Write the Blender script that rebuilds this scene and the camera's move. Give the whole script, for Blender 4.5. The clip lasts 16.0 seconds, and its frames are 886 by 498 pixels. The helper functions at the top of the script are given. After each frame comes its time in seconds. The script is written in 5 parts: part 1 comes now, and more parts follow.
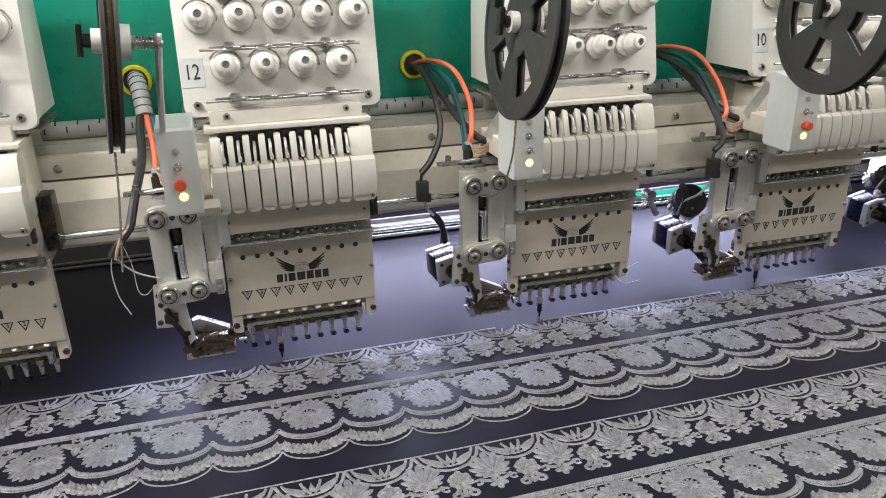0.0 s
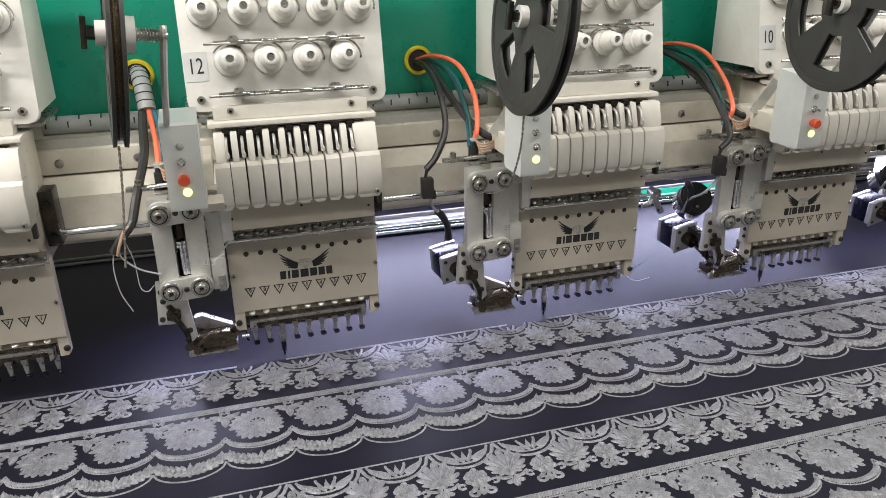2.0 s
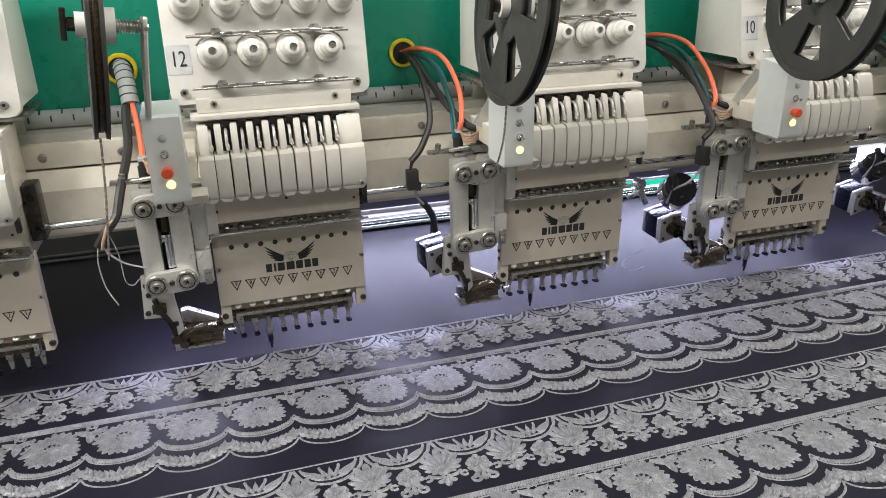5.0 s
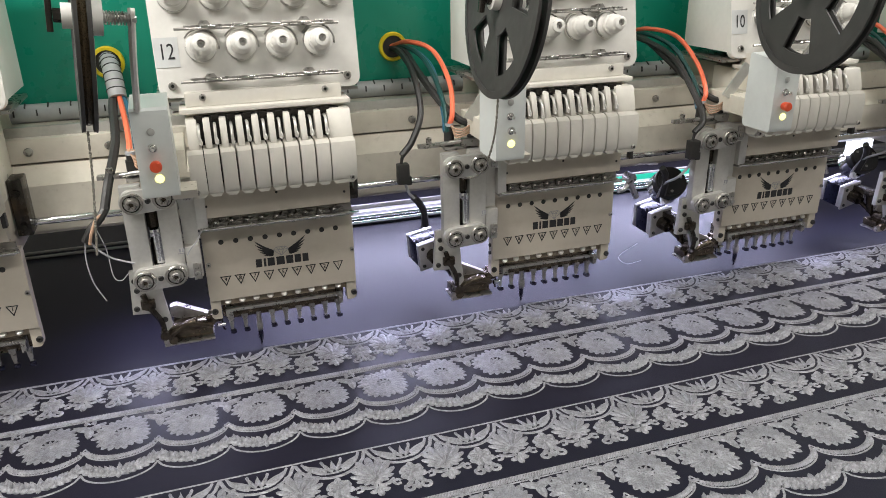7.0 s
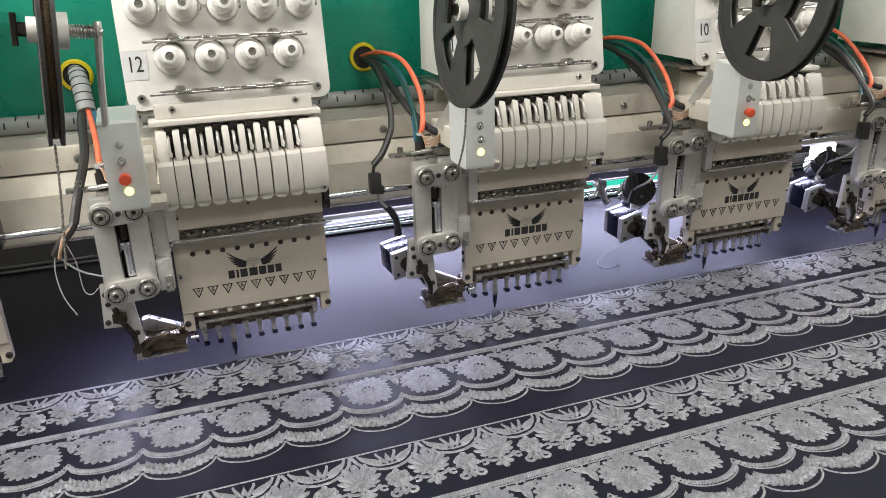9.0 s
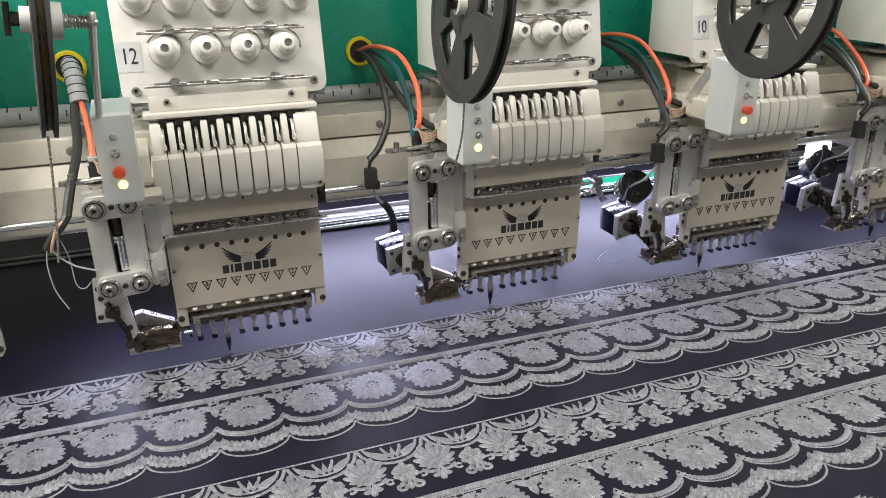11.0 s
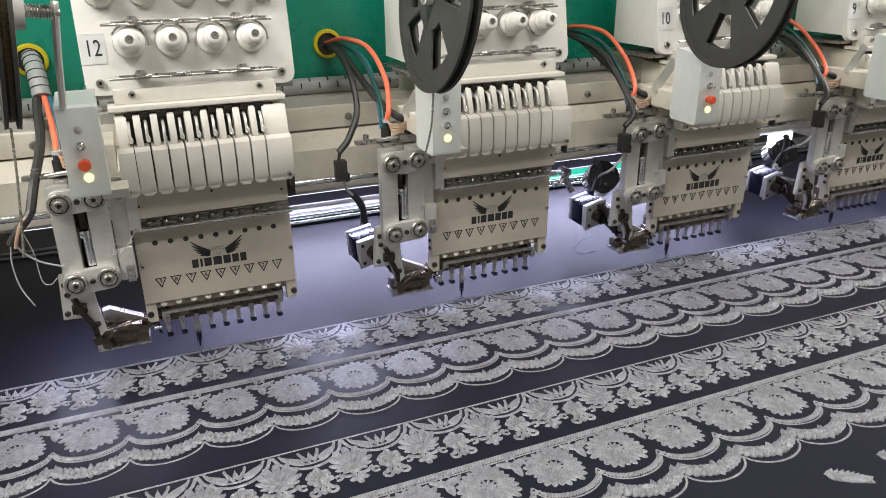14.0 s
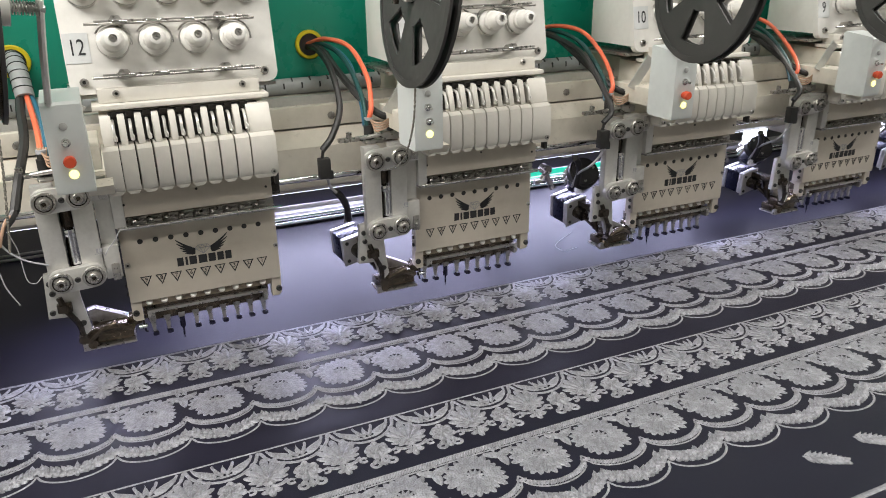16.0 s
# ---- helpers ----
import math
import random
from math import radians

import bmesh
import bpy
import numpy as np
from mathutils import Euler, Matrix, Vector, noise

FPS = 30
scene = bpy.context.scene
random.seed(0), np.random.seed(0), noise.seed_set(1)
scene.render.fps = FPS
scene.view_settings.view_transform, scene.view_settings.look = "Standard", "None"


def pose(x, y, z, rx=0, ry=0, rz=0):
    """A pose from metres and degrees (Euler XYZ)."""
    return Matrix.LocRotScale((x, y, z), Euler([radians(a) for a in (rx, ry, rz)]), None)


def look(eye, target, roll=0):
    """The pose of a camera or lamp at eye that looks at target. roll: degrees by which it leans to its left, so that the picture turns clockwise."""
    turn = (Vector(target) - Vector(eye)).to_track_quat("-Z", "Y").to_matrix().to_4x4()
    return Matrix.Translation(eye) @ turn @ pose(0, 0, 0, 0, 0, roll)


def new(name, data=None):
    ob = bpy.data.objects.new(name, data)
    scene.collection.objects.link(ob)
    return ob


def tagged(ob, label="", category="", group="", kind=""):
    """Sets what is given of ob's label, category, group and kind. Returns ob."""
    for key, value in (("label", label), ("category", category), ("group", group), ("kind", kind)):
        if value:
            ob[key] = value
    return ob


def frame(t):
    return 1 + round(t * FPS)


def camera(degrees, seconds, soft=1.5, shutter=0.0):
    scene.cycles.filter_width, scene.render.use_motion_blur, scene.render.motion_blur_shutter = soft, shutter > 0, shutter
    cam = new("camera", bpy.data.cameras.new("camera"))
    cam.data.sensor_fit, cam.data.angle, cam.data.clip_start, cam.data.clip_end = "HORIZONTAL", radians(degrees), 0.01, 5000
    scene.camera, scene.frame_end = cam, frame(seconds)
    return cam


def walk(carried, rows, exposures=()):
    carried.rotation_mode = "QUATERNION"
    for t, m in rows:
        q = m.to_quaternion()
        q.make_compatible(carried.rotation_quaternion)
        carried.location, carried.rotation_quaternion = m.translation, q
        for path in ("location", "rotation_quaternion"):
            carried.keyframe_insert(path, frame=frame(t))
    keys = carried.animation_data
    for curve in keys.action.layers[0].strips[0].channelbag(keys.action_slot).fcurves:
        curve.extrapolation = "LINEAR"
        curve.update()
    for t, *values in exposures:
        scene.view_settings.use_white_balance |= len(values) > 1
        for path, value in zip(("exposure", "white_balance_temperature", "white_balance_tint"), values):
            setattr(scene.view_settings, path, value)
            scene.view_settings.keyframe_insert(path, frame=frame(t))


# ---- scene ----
cam = camera(61.63, 16.0, soft=0.8, shutter=0.8)
PATH = [
    (0, look((-0.0745, -0.9393, 0.4826), (0.1851, -0.0461, 0.1154), -1.15)),
    (0.5, look((-0.0801, -0.9333, 0.4814), (0.1734, -0.0397, 0.1109), -1.03)),
    (1, look((-0.0826, -0.9368, 0.4790), (0.1626, -0.0409, 0.1086), -0.81)),
    (1.5, look((-0.0785, -0.9356, 0.4790), (0.1786, -0.0423, 0.1102), -0.91)),
    (2, look((-0.0818, -0.9295, 0.4779), (0.1808, -0.0379, 0.1089), -0.86)),
    (2.5, look((-0.0825, -0.9278, 0.4781), (0.1748, -0.0365, 0.1049), -1.06)),
    (3, look((-0.0820, -0.9285, 0.4748), (0.1753, -0.0385, 0.0982), -1.13)),
    (3.5, look((-0.0846, -0.9313, 0.4710), (0.1672, -0.0399, 0.0941), -1.05)),
    (4, look((-0.0817, -0.9335, 0.4727), (0.1748, -0.0427, 0.0976), -1.11)),
    (6.5, look((-0.0745, -0.9401, 0.4722), (0.2142, -0.0589, 0.0978), -1.01)),
    (7, look((-0.0786, -0.9339, 0.4692), (0.2084, -0.0539, 0.0907), -0.92)),
    (7.5, look((-0.0798, -0.9321, 0.4672), (0.2122, -0.0535, 0.0893), -0.87)),
    (8, look((-0.0770, -0.9354, 0.4686), (0.2208, -0.0573, 0.0940), -0.89)),
    (8.5, look((-0.0740, -0.9396, 0.4708), (0.2320, -0.0640, 0.0971), -0.99)),
    (9, look((-0.0733, -0.9429, 0.4709), (0.2425, -0.0684, 0.1028), -1.18)),
    (11.5, look((-0.0764, -0.9361, 0.4676), (0.2493, -0.0677, 0.0936), -0.51)),
    (12, look((-0.0752, -0.9376, 0.4665), (0.2549, -0.0711, 0.0919), -0.65)),
    (12.5, look((-0.0728, -0.9385, 0.4659), (0.2624, -0.0744, 0.0903), -0.65)),
    (13, look((-0.0715, -0.9396, 0.4664), (0.2680, -0.0785, 0.0880), -0.54)),
    (13.5, look((-0.0725, -0.9401, 0.4642), (0.2741, -0.0819, 0.0857), -0.59)),
    (14, look((-0.0798, -0.9429, 0.4621), (0.2814, -0.0897, 0.0857), -0.50)),
    (14.5, look((-0.0838, -0.9495, 0.4613), (0.2860, -0.0999, 0.0853), -1.16)),
    (15, look((-0.0791, -0.9491, 0.4586), (0.2899, -0.0995, 0.0818), -1.08)),
    (15.5, look((-0.0801, -0.9493, 0.4590), (0.2905, -0.1010, 0.0810), -0.83)),
    (16, look((-0.0886, -0.9592, 0.4510), (0.2957, -0.1119, 0.0843), -0.77)),
]
walk(cam, PATH, [(0, -0.03), (7, -0.01), (8.5, 0.04), (16, 0.05)])

# ---- light ----
world = bpy.data.worlds.new("workshop")
world.use_nodes = True
world.node_tree.nodes["Background"].inputs[0].default_value = (0.75, 0.8, 0.85, 1)
world.node_tree.nodes["Background"].inputs[1].default_value = 0.02
scene.world = world
TUBE_WATTS = 13.5
STRIP_WATTS = 4.4
SEWING_WATTS = 7.8


def area(name, m, sx, sy, watts, colour):
    data = bpy.data.lights.new(name, "AREA")
    data.shape, data.size, data.size_y, data.energy, data.color = "RECTANGLE", sx, sy, watts, colour
    ob = new(name, data)
    ob.matrix_world = m
    return ob


TUBES = [(-1.1, -0.5, 3.0), (0.35, -0.6, 0.4), (2.2, -0.6, 3.0), (-1.2, -1.3, 1.4), (0.6, -1.4, 0.9)]
for tx, ty, share in TUBES:
    area("tube_light", pose(tx, ty, 1.52, 0, 0, 0), 1.2, 0.12, TUBE_WATTS * share, (1.0, 0.965, 0.93))
# cold white strip behind the beam, whose light lies on the cloth, and one under the heads along the needles
area("strip_light", pose(0.68, 0.56, 0.085, -44, 0, 0), 1.36, 0.05, STRIP_WATTS, (0.66, 0.66, 1.0))
area("sewing_light", pose(1.1, 0.135, 0.1155, -22, 0, 0), 2.68, 0.014, SEWING_WATTS, (0.66, 0.67, 1.0)).data.spread = radians(110)

# ---- materials ----


def material(name, colour, rough=0.5, metal=0.0, spread=0.12, grain=60.0, bump=0.05, coarse=6.0, dirt_or_glint=None, coat=0.0, emit=0.0, emit_colour=None):
    """A principled surface with colour that varies at two scales, uneven gloss and a fine relief."""
    mat = bpy.data.materials.new(name)
    mat.use_nodes = True
    nt = mat.node_tree
    bsdf = nt.nodes["Principled BSDF"]
    link = nt.links.new
    co = nt.nodes.new("ShaderNodeTexCoord")
    big = nt.nodes.new("ShaderNodeTexNoise")
    big.inputs["Scale"].default_value, big.inputs["Detail"].default_value = coarse, 5
    fine = nt.nodes.new("ShaderNodeTexNoise")
    fine.inputs["Scale"].default_value, fine.inputs["Detail"].default_value = grain, 4
    info = nt.nodes.new("ShaderNodeObjectInfo")
    for n in (big, fine):
        link(co.outputs["Object"], n.inputs["Vector"])
    add = nt.nodes.new("ShaderNodeMath")
    add.operation = "ADD"
    link(big.outputs["Fac"], add.inputs[0])
    link(fine.outputs["Fac"], add.inputs[1])
    ramp = nt.nodes.new("ShaderNodeMapRange")
    ramp.inputs["From Min"].default_value, ramp.inputs["From Max"].default_value = 0.6, 1.4
    ramp.inputs["To Min"].default_value, ramp.inputs["To Max"].default_value = 1 - spread, 1 + spread
    link(add.outputs[0], ramp.inputs["Value"])
    mul = nt.nodes.new("ShaderNodeMix")
    mul.data_type, mul.blend_type = "RGBA", "MULTIPLY"
    mul.inputs["Factor"].default_value = 1
    mul.inputs["A"].default_value = (*colour, 1)
    link(ramp.outputs[0], mul.inputs["B"])
    out = mul.outputs["Result"]
    if dirt_or_glint:
        amount, tint = dirt_or_glint
        spots = nt.nodes.new("ShaderNodeTexNoise")
        spots.inputs["Scale"].default_value, spots.inputs["Detail"].default_value, spots.inputs["Roughness"].default_value = 14, 8, 0.7
        link(co.outputs["Object"], spots.inputs["Vector"])
        cut = nt.nodes.new("ShaderNodeMapRange")
        cut.inputs["From Min"].default_value, cut.inputs["From Max"].default_value = 0.5, 0.78
        cut.inputs["To Max"].default_value = amount
        link(spots.outputs["Fac"], cut.inputs["Value"])
        mix = nt.nodes.new("ShaderNodeMix")
        mix.data_type = "RGBA"
        link(cut.outputs[0], mix.inputs["Factor"])
        link(out, mix.inputs["A"])
        mix.inputs["B"].default_value = (*tint, 1)
        out = mix.outputs["Result"]
    link(out, bsdf.inputs["Base Color"])
    gloss = nt.nodes.new("ShaderNodeMapRange")
    gloss.inputs["From Min"].default_value, gloss.inputs["From Max"].default_value = 0.3, 0.7
    gloss.inputs["To Min"].default_value, gloss.inputs["To Max"].default_value = max(0.02, rough * 0.8), min(1, rough * 1.2)
    link(fine.outputs["Fac"], gloss.inputs["Value"])
    link(gloss.outputs[0], bsdf.inputs["Roughness"])
    bsdf.inputs["Metallic"].default_value = metal
    bsdf.inputs["Coat Weight"].default_value = coat
    if bump:
        relief = nt.nodes.new("ShaderNodeBump")
        relief.inputs["Strength"].default_value, relief.inputs["Distance"].default_value = bump, 0.002
        link(fine.outputs["Fac"], relief.inputs["Height"])
        link(relief.outputs[0], bsdf.inputs["Normal"])
    if emit:
        bsdf.inputs["Emission Color"].default_value = (*(emit_colour or colour), 1)
        bsdf.inputs["Emission Strength"].default_value = emit
    return mat


def thread_material(name, colour, pitch, rough=0.42):
    """Satin stitches: fine ridges across each stroke, laid along the strokes' own grain."""
    mat = material(name, colour, rough, 0.0, 0.55, 520, 0, 110)
    nt = mat.node_tree
    bsdf = nt.nodes["Principled BSDF"]
    uv = nt.nodes.new("ShaderNodeUVMap")
    uv.uv_map = "grain"
    wave = nt.nodes.new("ShaderNodeTexWave")
    wave.bands_direction = "Y"
    wave.inputs["Scale"].default_value = 0.314 / pitch
    wave.inputs["Distortion"].default_value, wave.inputs["Detail"].default_value = 1.5, 2
    nt.links.new(uv.outputs[0], wave.inputs["Vector"])
    relief = nt.nodes.new("ShaderNodeBump")
    relief.inputs["Strength"].default_value, relief.inputs["Distance"].default_value = 0.4, 0.0006
    nt.links.new(wave.outputs["Fac"], relief.inputs["Height"])
    nt.links.new(relief.outputs[0], bsdf.inputs["Normal"])
    # tufts: small clumps of thread stand out or lie in furrows
    co = nt.nodes.new("ShaderNodeTexCoord")
    tuft = nt.nodes.new("ShaderNodeTexVoronoi")
    tuft.inputs["Scale"].default_value = 420
    nt.links.new(co.outputs["Object"], tuft.inputs["Vector"])
    second = nt.nodes.new("ShaderNodeBump")
    second.inputs["Strength"].default_value, second.inputs["Distance"].default_value = 0.8, 0.001
    second.invert = True
    nt.links.new(tuft.outputs["Distance"], second.inputs["Height"])
    nt.links.new(relief.outputs[0], second.inputs["Normal"])
    nt.links.new(second.outputs[0], bsdf.inputs["Normal"])
    bsdf.inputs["Sheen Weight"].default_value = 0.1
    bsdf.inputs["Metallic"].default_value = 0.4
    bsdf.inputs["Specular IOR Level"].default_value = 0.9
    return mat


IVORY = material("ivory_paint", (0.66, 0.62, 0.53), 0.33, 0, 0.06, 90, 0.03, 5, dirt_or_glint=(0.35, (0.36, 0.31, 0.22)))
# same ivory paint, its colour darkened for dirt and the shade on the plates
FACE = material("dirty_shaded_ivory_paint", (0.5, 0.452, 0.378), 0.36, 0, 0.05, 90, 0.03, 5, dirt_or_glint=(0.3, (0.3, 0.25, 0.17)))
WHITE = material("white_plastic", (0.7, 0.685, 0.64), 0.38, 0, 0.05, 120, 0.03, 8, dirt_or_glint=(0.22, (0.45, 0.4, 0.3)))
PALE = material("pale_grey_paint", (0.66, 0.69, 0.67), 0.36, 0, 0.05, 90, 0.03, 6, dirt_or_glint=(0.22, (0.4, 0.37, 0.3)))
STICKER = material("grey_sticker", (0.58, 0.59, 0.58), 0.5, 0, 0.08, 80, 0.02, 9)
STEEL = material("worn_steel", (0.42, 0.405, 0.38), 0.3, 0.9, 0.2, 160, 0.06, 14, dirt_or_glint=(0.5, (0.16, 0.13, 0.1)))
ALLOY = material("milled_aluminium", (0.58, 0.57, 0.54), 0.36, 0.6, 0.1, 200, 0.05, 10, dirt_or_glint=(0.3, (0.3, 0.27, 0.22)))
LEVER = material("brushed_lever_steel", (0.72, 0.7, 0.66), 0.34, 0.55, 0.15, 160, 0.05, 30)
CHROME = material("polished_chrome", (0.78, 0.78, 0.78), 0.12, 1.0, 0.06, 120, 0.02, 12)
# brown spots: oily dirt, its tint raised to paint in gold-brown reflections
DARK_STEEL = material("oiled_dark_steel", (0.05, 0.045, 0.04), 0.24, 0.8, 0.5, 130, 0.2, 40, dirt_or_glint=(0.55, (0.17, 0.11, 0.055)))
BAR_STEEL = material("pale_bar_steel", (0.4, 0.385, 0.37), 0.32, 0.75, 0.3, 160, 0.08, 60, dirt_or_glint=(0.5, (0.12, 0.1, 0.08)))
TOE_STEEL = material("blued_toe_steel", (0.018, 0.018, 0.04), 0.25, 0.6, 0.3, 160, 0.08, 60)
FINGER = material("ivory_finger_plastic", (0.62, 0.595, 0.535), 0.36, 0, 0.05, 120, 0.03, 8, dirt_or_glint=(0.25, (0.4, 0.34, 0.24)))
BRONZE = material("oily_bronzed_steel", (0.12, 0.095, 0.07), 0.24, 0.8, 0.6, 130, 0.15, 60, dirt_or_glint=(0.7, (0.02, 0.016, 0.012)))
BROWN_STEEL = material("browned_steel", (0.26, 0.215, 0.16), 0.34, 0.55, 0.4, 150, 0.1, 40, dirt_or_glint=(0.6, (0.06, 0.045, 0.03)))
BLACK = material("black_plastic", (0.022, 0.021, 0.02), 0.45, 0, 0.3, 150, 0.05, 12)
REEL = material("scuffed_black_reel", (0.04, 0.039, 0.037), 0.5, 0, 0.35, 60, 0.06, 9, dirt_or_glint=(0.4, (0.1, 0.095, 0.09)))
INK = material("black_ink", (0.02, 0.02, 0.022), 0.55, 0, 0.1, 80, 0, 10)
GREY_INK = material("grey_ink", (0.3, 0.3, 0.31), 0.5, 0, 0.1, 80, 0, 10)
GREEN = material("green_enamel", (0.009, 0.245, 0.16), 0.3, 0, 0.06, 40, 0.02, 2.5, dirt_or_glint=(0.12, (0.05, 0.2, 0.15)))
YELLOW = material("yellow_plastic", (0.72, 0.56, 0.02), 0.42, 0, 0.1, 90, 0.03, 14)
RED = material("red_plastic", (0.62, 0.08, 0.03), 0.4, 0, 0.08, 90, 0.03, 14)
ORANGE = material("orange_hose", (0.82, 0.17, 0.085), 0.35, 0, 0.06, 90, 0.02, 14)
TEAL = material("dark_teal_hose", (0.01, 0.06, 0.055), 0.35, 0, 0.1, 90, 0.02, 14)
BLUE = material("blue_hose", (0.03, 0.13, 0.2), 0.35, 0, 0.1, 90, 0.02, 14)
SLEEVE = material("grey_split_sleeve", (0.36, 0.37, 0.37), 0.5, 0, 0.12, 90, 0.05, 10, dirt_or_glint=(0.4, (0.15, 0.14, 0.12)))
TAN = material("tan_wire", (0.42, 0.27, 0.18), 0.5, 0, 0.1, 90, 0.02, 10)
PALE_WIRE = material("pale_grey_wire", (0.38, 0.38, 0.4), 0.45, 0, 0.1, 90, 0.02, 10)
NAVY_METAL = material("navy_motor_laminate", (0.006, 0.007, 0.02), 0.3, 0.3, 0.2, 200, 0.05, 14)
LAMP_YELLOW = material("lit_yellow_lens", (0.9, 0.8, 0.2), 0.3, 0, 0.02, 50, 0, 5, emit=2.2, emit_colour=(0.95, 0.85, 0.28))
LAMP_OFF = material("unlit_lens", (0.4, 0.4, 0.38), 0.3, 0, 0.05, 50, 0, 5)
LAMP_WHITE = material("lit_cold_diffuser", (0.9, 0.9, 0.95), 0.4, 0, 0.02, 50, 0, 5, emit=3.0, emit_colour=(0.78, 0.78, 1.0))
LAMP_TEAL = material("lit_teal_tube", (0.02, 0.1, 0.09), 0.4, 0, 0.02, 50, 0, 5, emit=0.9, emit_colour=(0.03, 0.75, 0.52))
LAMP_SOFT = material("dim_cold_diffuser", (0.7, 0.72, 0.8), 0.4, 0, 0.1, 50, 0, 40, emit=3.5, emit_colour=(0.78, 0.82, 1.0))
LAMP_CORE = material("lit_pale_core", (0.1, 0.2, 0.2), 0.4, 0, 0.02, 50, 0, 5, emit=1.0, emit_colour=(0.7, 1.0, 0.95))
TUBE_GLASS = material("lit_room_tube", (0.9, 0.9, 0.88), 0.4, 0, 0.02, 50, 0, 5, emit=6.0, emit_colour=(1.0, 0.97, 0.9))
CLOTH = material("navy_satin_cloth", (0.0076, 0.0072, 0.0155), 0.36, 0, 0.25, 1500, 0.08, 5)
CLOTH.node_tree.nodes["Principled BSDF"].inputs["Sheen Weight"].default_value = 0.03
CLOTH.node_tree.nodes["Principled BSDF"].inputs["Specular IOR Level"].default_value = 0.25
THREAD = thread_material("silver_white_thread", (0.225, 0.228, 0.247), 0.0009)
CORD = thread_material("pale_cord_thread", (0.235, 0.237, 0.255), 0.0008)
CONCRETE = material("grey_concrete", (0.3, 0.29, 0.27), 0.7, 0, 0.15, 40, 0.1, 2)
PLASTER = material("off_white_plaster", (0.62, 0.61, 0.57), 0.8, 0, 0.08, 40, 0.1, 1.2)
ROLL = material("wound_sequin_tape", (0.09, 0.065, 0.035), 0.3, 0.5, 0.6, 900, 0.4, 120)
SEQUIN = material("sequin_tape", (0.35, 0.33, 0.28), 0.25, 0.6, 0.3, 500, 0.2, 60)

# ---- mesh helpers ----
MESHES = {}


def box(bm, x0, x1, y0, y1, z0, z1, bevel=0.0, m=None):
    made = bmesh.ops.create_cube(bm, size=1, matrix=Matrix.Translation(((x0 + x1) / 2, (y0 + y1) / 2, (z0 + z1) / 2)) @ Matrix.Diagonal((x1 - x0, y1 - y0, z1 - z0, 1)))
    verts = made["verts"]
    if bevel:
        edges = list({e for v in verts for e in v.link_edges})
        verts = bmesh.ops.bevel(bm, geom=edges, offset=bevel, segments=2, profile=0.6, affect="EDGES")["verts"]
    if m is not None:
        bmesh.ops.transform(bm, matrix=m, verts=list({v for v in verts}))
    return bm


def rod(bm, a, b, r0, r1=None, seg=14):
    a, b = Vector(a), Vector(b)
    m = Matrix.Translation((a + b) / 2) @ (b - a).to_track_quat("Z", "Y").to_matrix().to_4x4()
    bmesh.ops.create_cone(bm, cap_ends=True, segments=seg, radius1=r0, radius2=r0 if r1 is None else r1, depth=(b - a).length, matrix=m)
    return bm


def lathe(bm, profile, m=None, seg=24):
    """A turned body: (radius, height) pairs round z."""
    rings = []
    for r, h in profile:
        rings.append([bm.verts.new((r * math.cos(2 * math.pi * i / seg), r * math.sin(2 * math.pi * i / seg), h)) for i in range(seg)])
    for a, b in zip(rings, rings[1:]):
        for i in range(seg):
            bm.faces.new((a[i], a[(i + 1) % seg], b[(i + 1) % seg], b[i]))
    bm.faces.new(rings[0][::-1])
    bm.faces.new(rings[-1])
    if m is not None:
        bmesh.ops.transform(bm, matrix=m, verts=[v for ring in rings for v in ring])
    return bm


def prism(bm, outline, depth, m=None, bevel=0.0):
    """An outline in x and y, raised along z."""
    low = [bm.verts.new((x, y, 0)) for x, y in outline]
    high = [bm.verts.new((x, y, depth)) for x, y in outline]
    n = len(outline)
    faces = [bm.faces.new(low[::-1]), bm.faces.new(high)]
    faces += [bm.faces.new((low[i], low[(i + 1) % n], high[(i + 1) % n], high[i])) for i in range(n)]
    verts = low + high
    if bevel:
        edges = list(faces[1].edges)
        verts = list(set(verts) | set(bmesh.ops.bevel(bm, geom=edges, offset=bevel, segments=2, profile=0.6, affect="EDGES")["verts"]))
        verts = [v for v in verts if v.is_valid]
    if m is not None:
        bmesh.ops.transform(bm, matrix=m, verts=verts)
    return bm


def smooth_line(points, steps=8):
    """A smooth run of points through the given ones."""
    p = [Vector(q) for q in points]
    p = [p[0] * 2 - p[1]] + p + [p[-1] * 2 - p[-2]]
    run = []
    for a, b, c, d in zip(p, p[1:], p[2:], p[3:]):
        for i in range(steps):
            t = i / steps
            run.append(0.5 * (2 * b + (c - a) * t + (2 * a - 5 * b + 4 * c - d) * t * t + (3 * b - a - 3 * c + d) * t ** 3))
    return run + [p[-2]]


def hose(bm, points, r, seg=8, steps=8, ribs=0.0):
    run = smooth_line(points, steps) if steps else [Vector(q) for q in points]
    rings, up = [], Vector((0.13, 0.2, 1))
    for i, q in enumerate(run):
        way = (run[min(i + 1, len(run) - 1)] - run[max(i - 1, 0)]).normalized()
        side = way.cross(up).normalized()
        up = side.cross(way).normalized()
        rr = r * (1 + ribs * (i % 2))
        rings.append([bm.verts.new(q + (side * math.cos(2 * math.pi * j / seg) + up * math.sin(2 * math.pi * j / seg)) * rr) for j in range(seg)])
    for a, b in zip(rings, rings[1:]):
        for j in range(seg):
            bm.faces.new((a[j], a[(j + 1) % seg], b[(j + 1) % seg], b[j]))
    bm.faces.new(rings[0][::-1])
    bm.faces.new(rings[-1])
    return bm


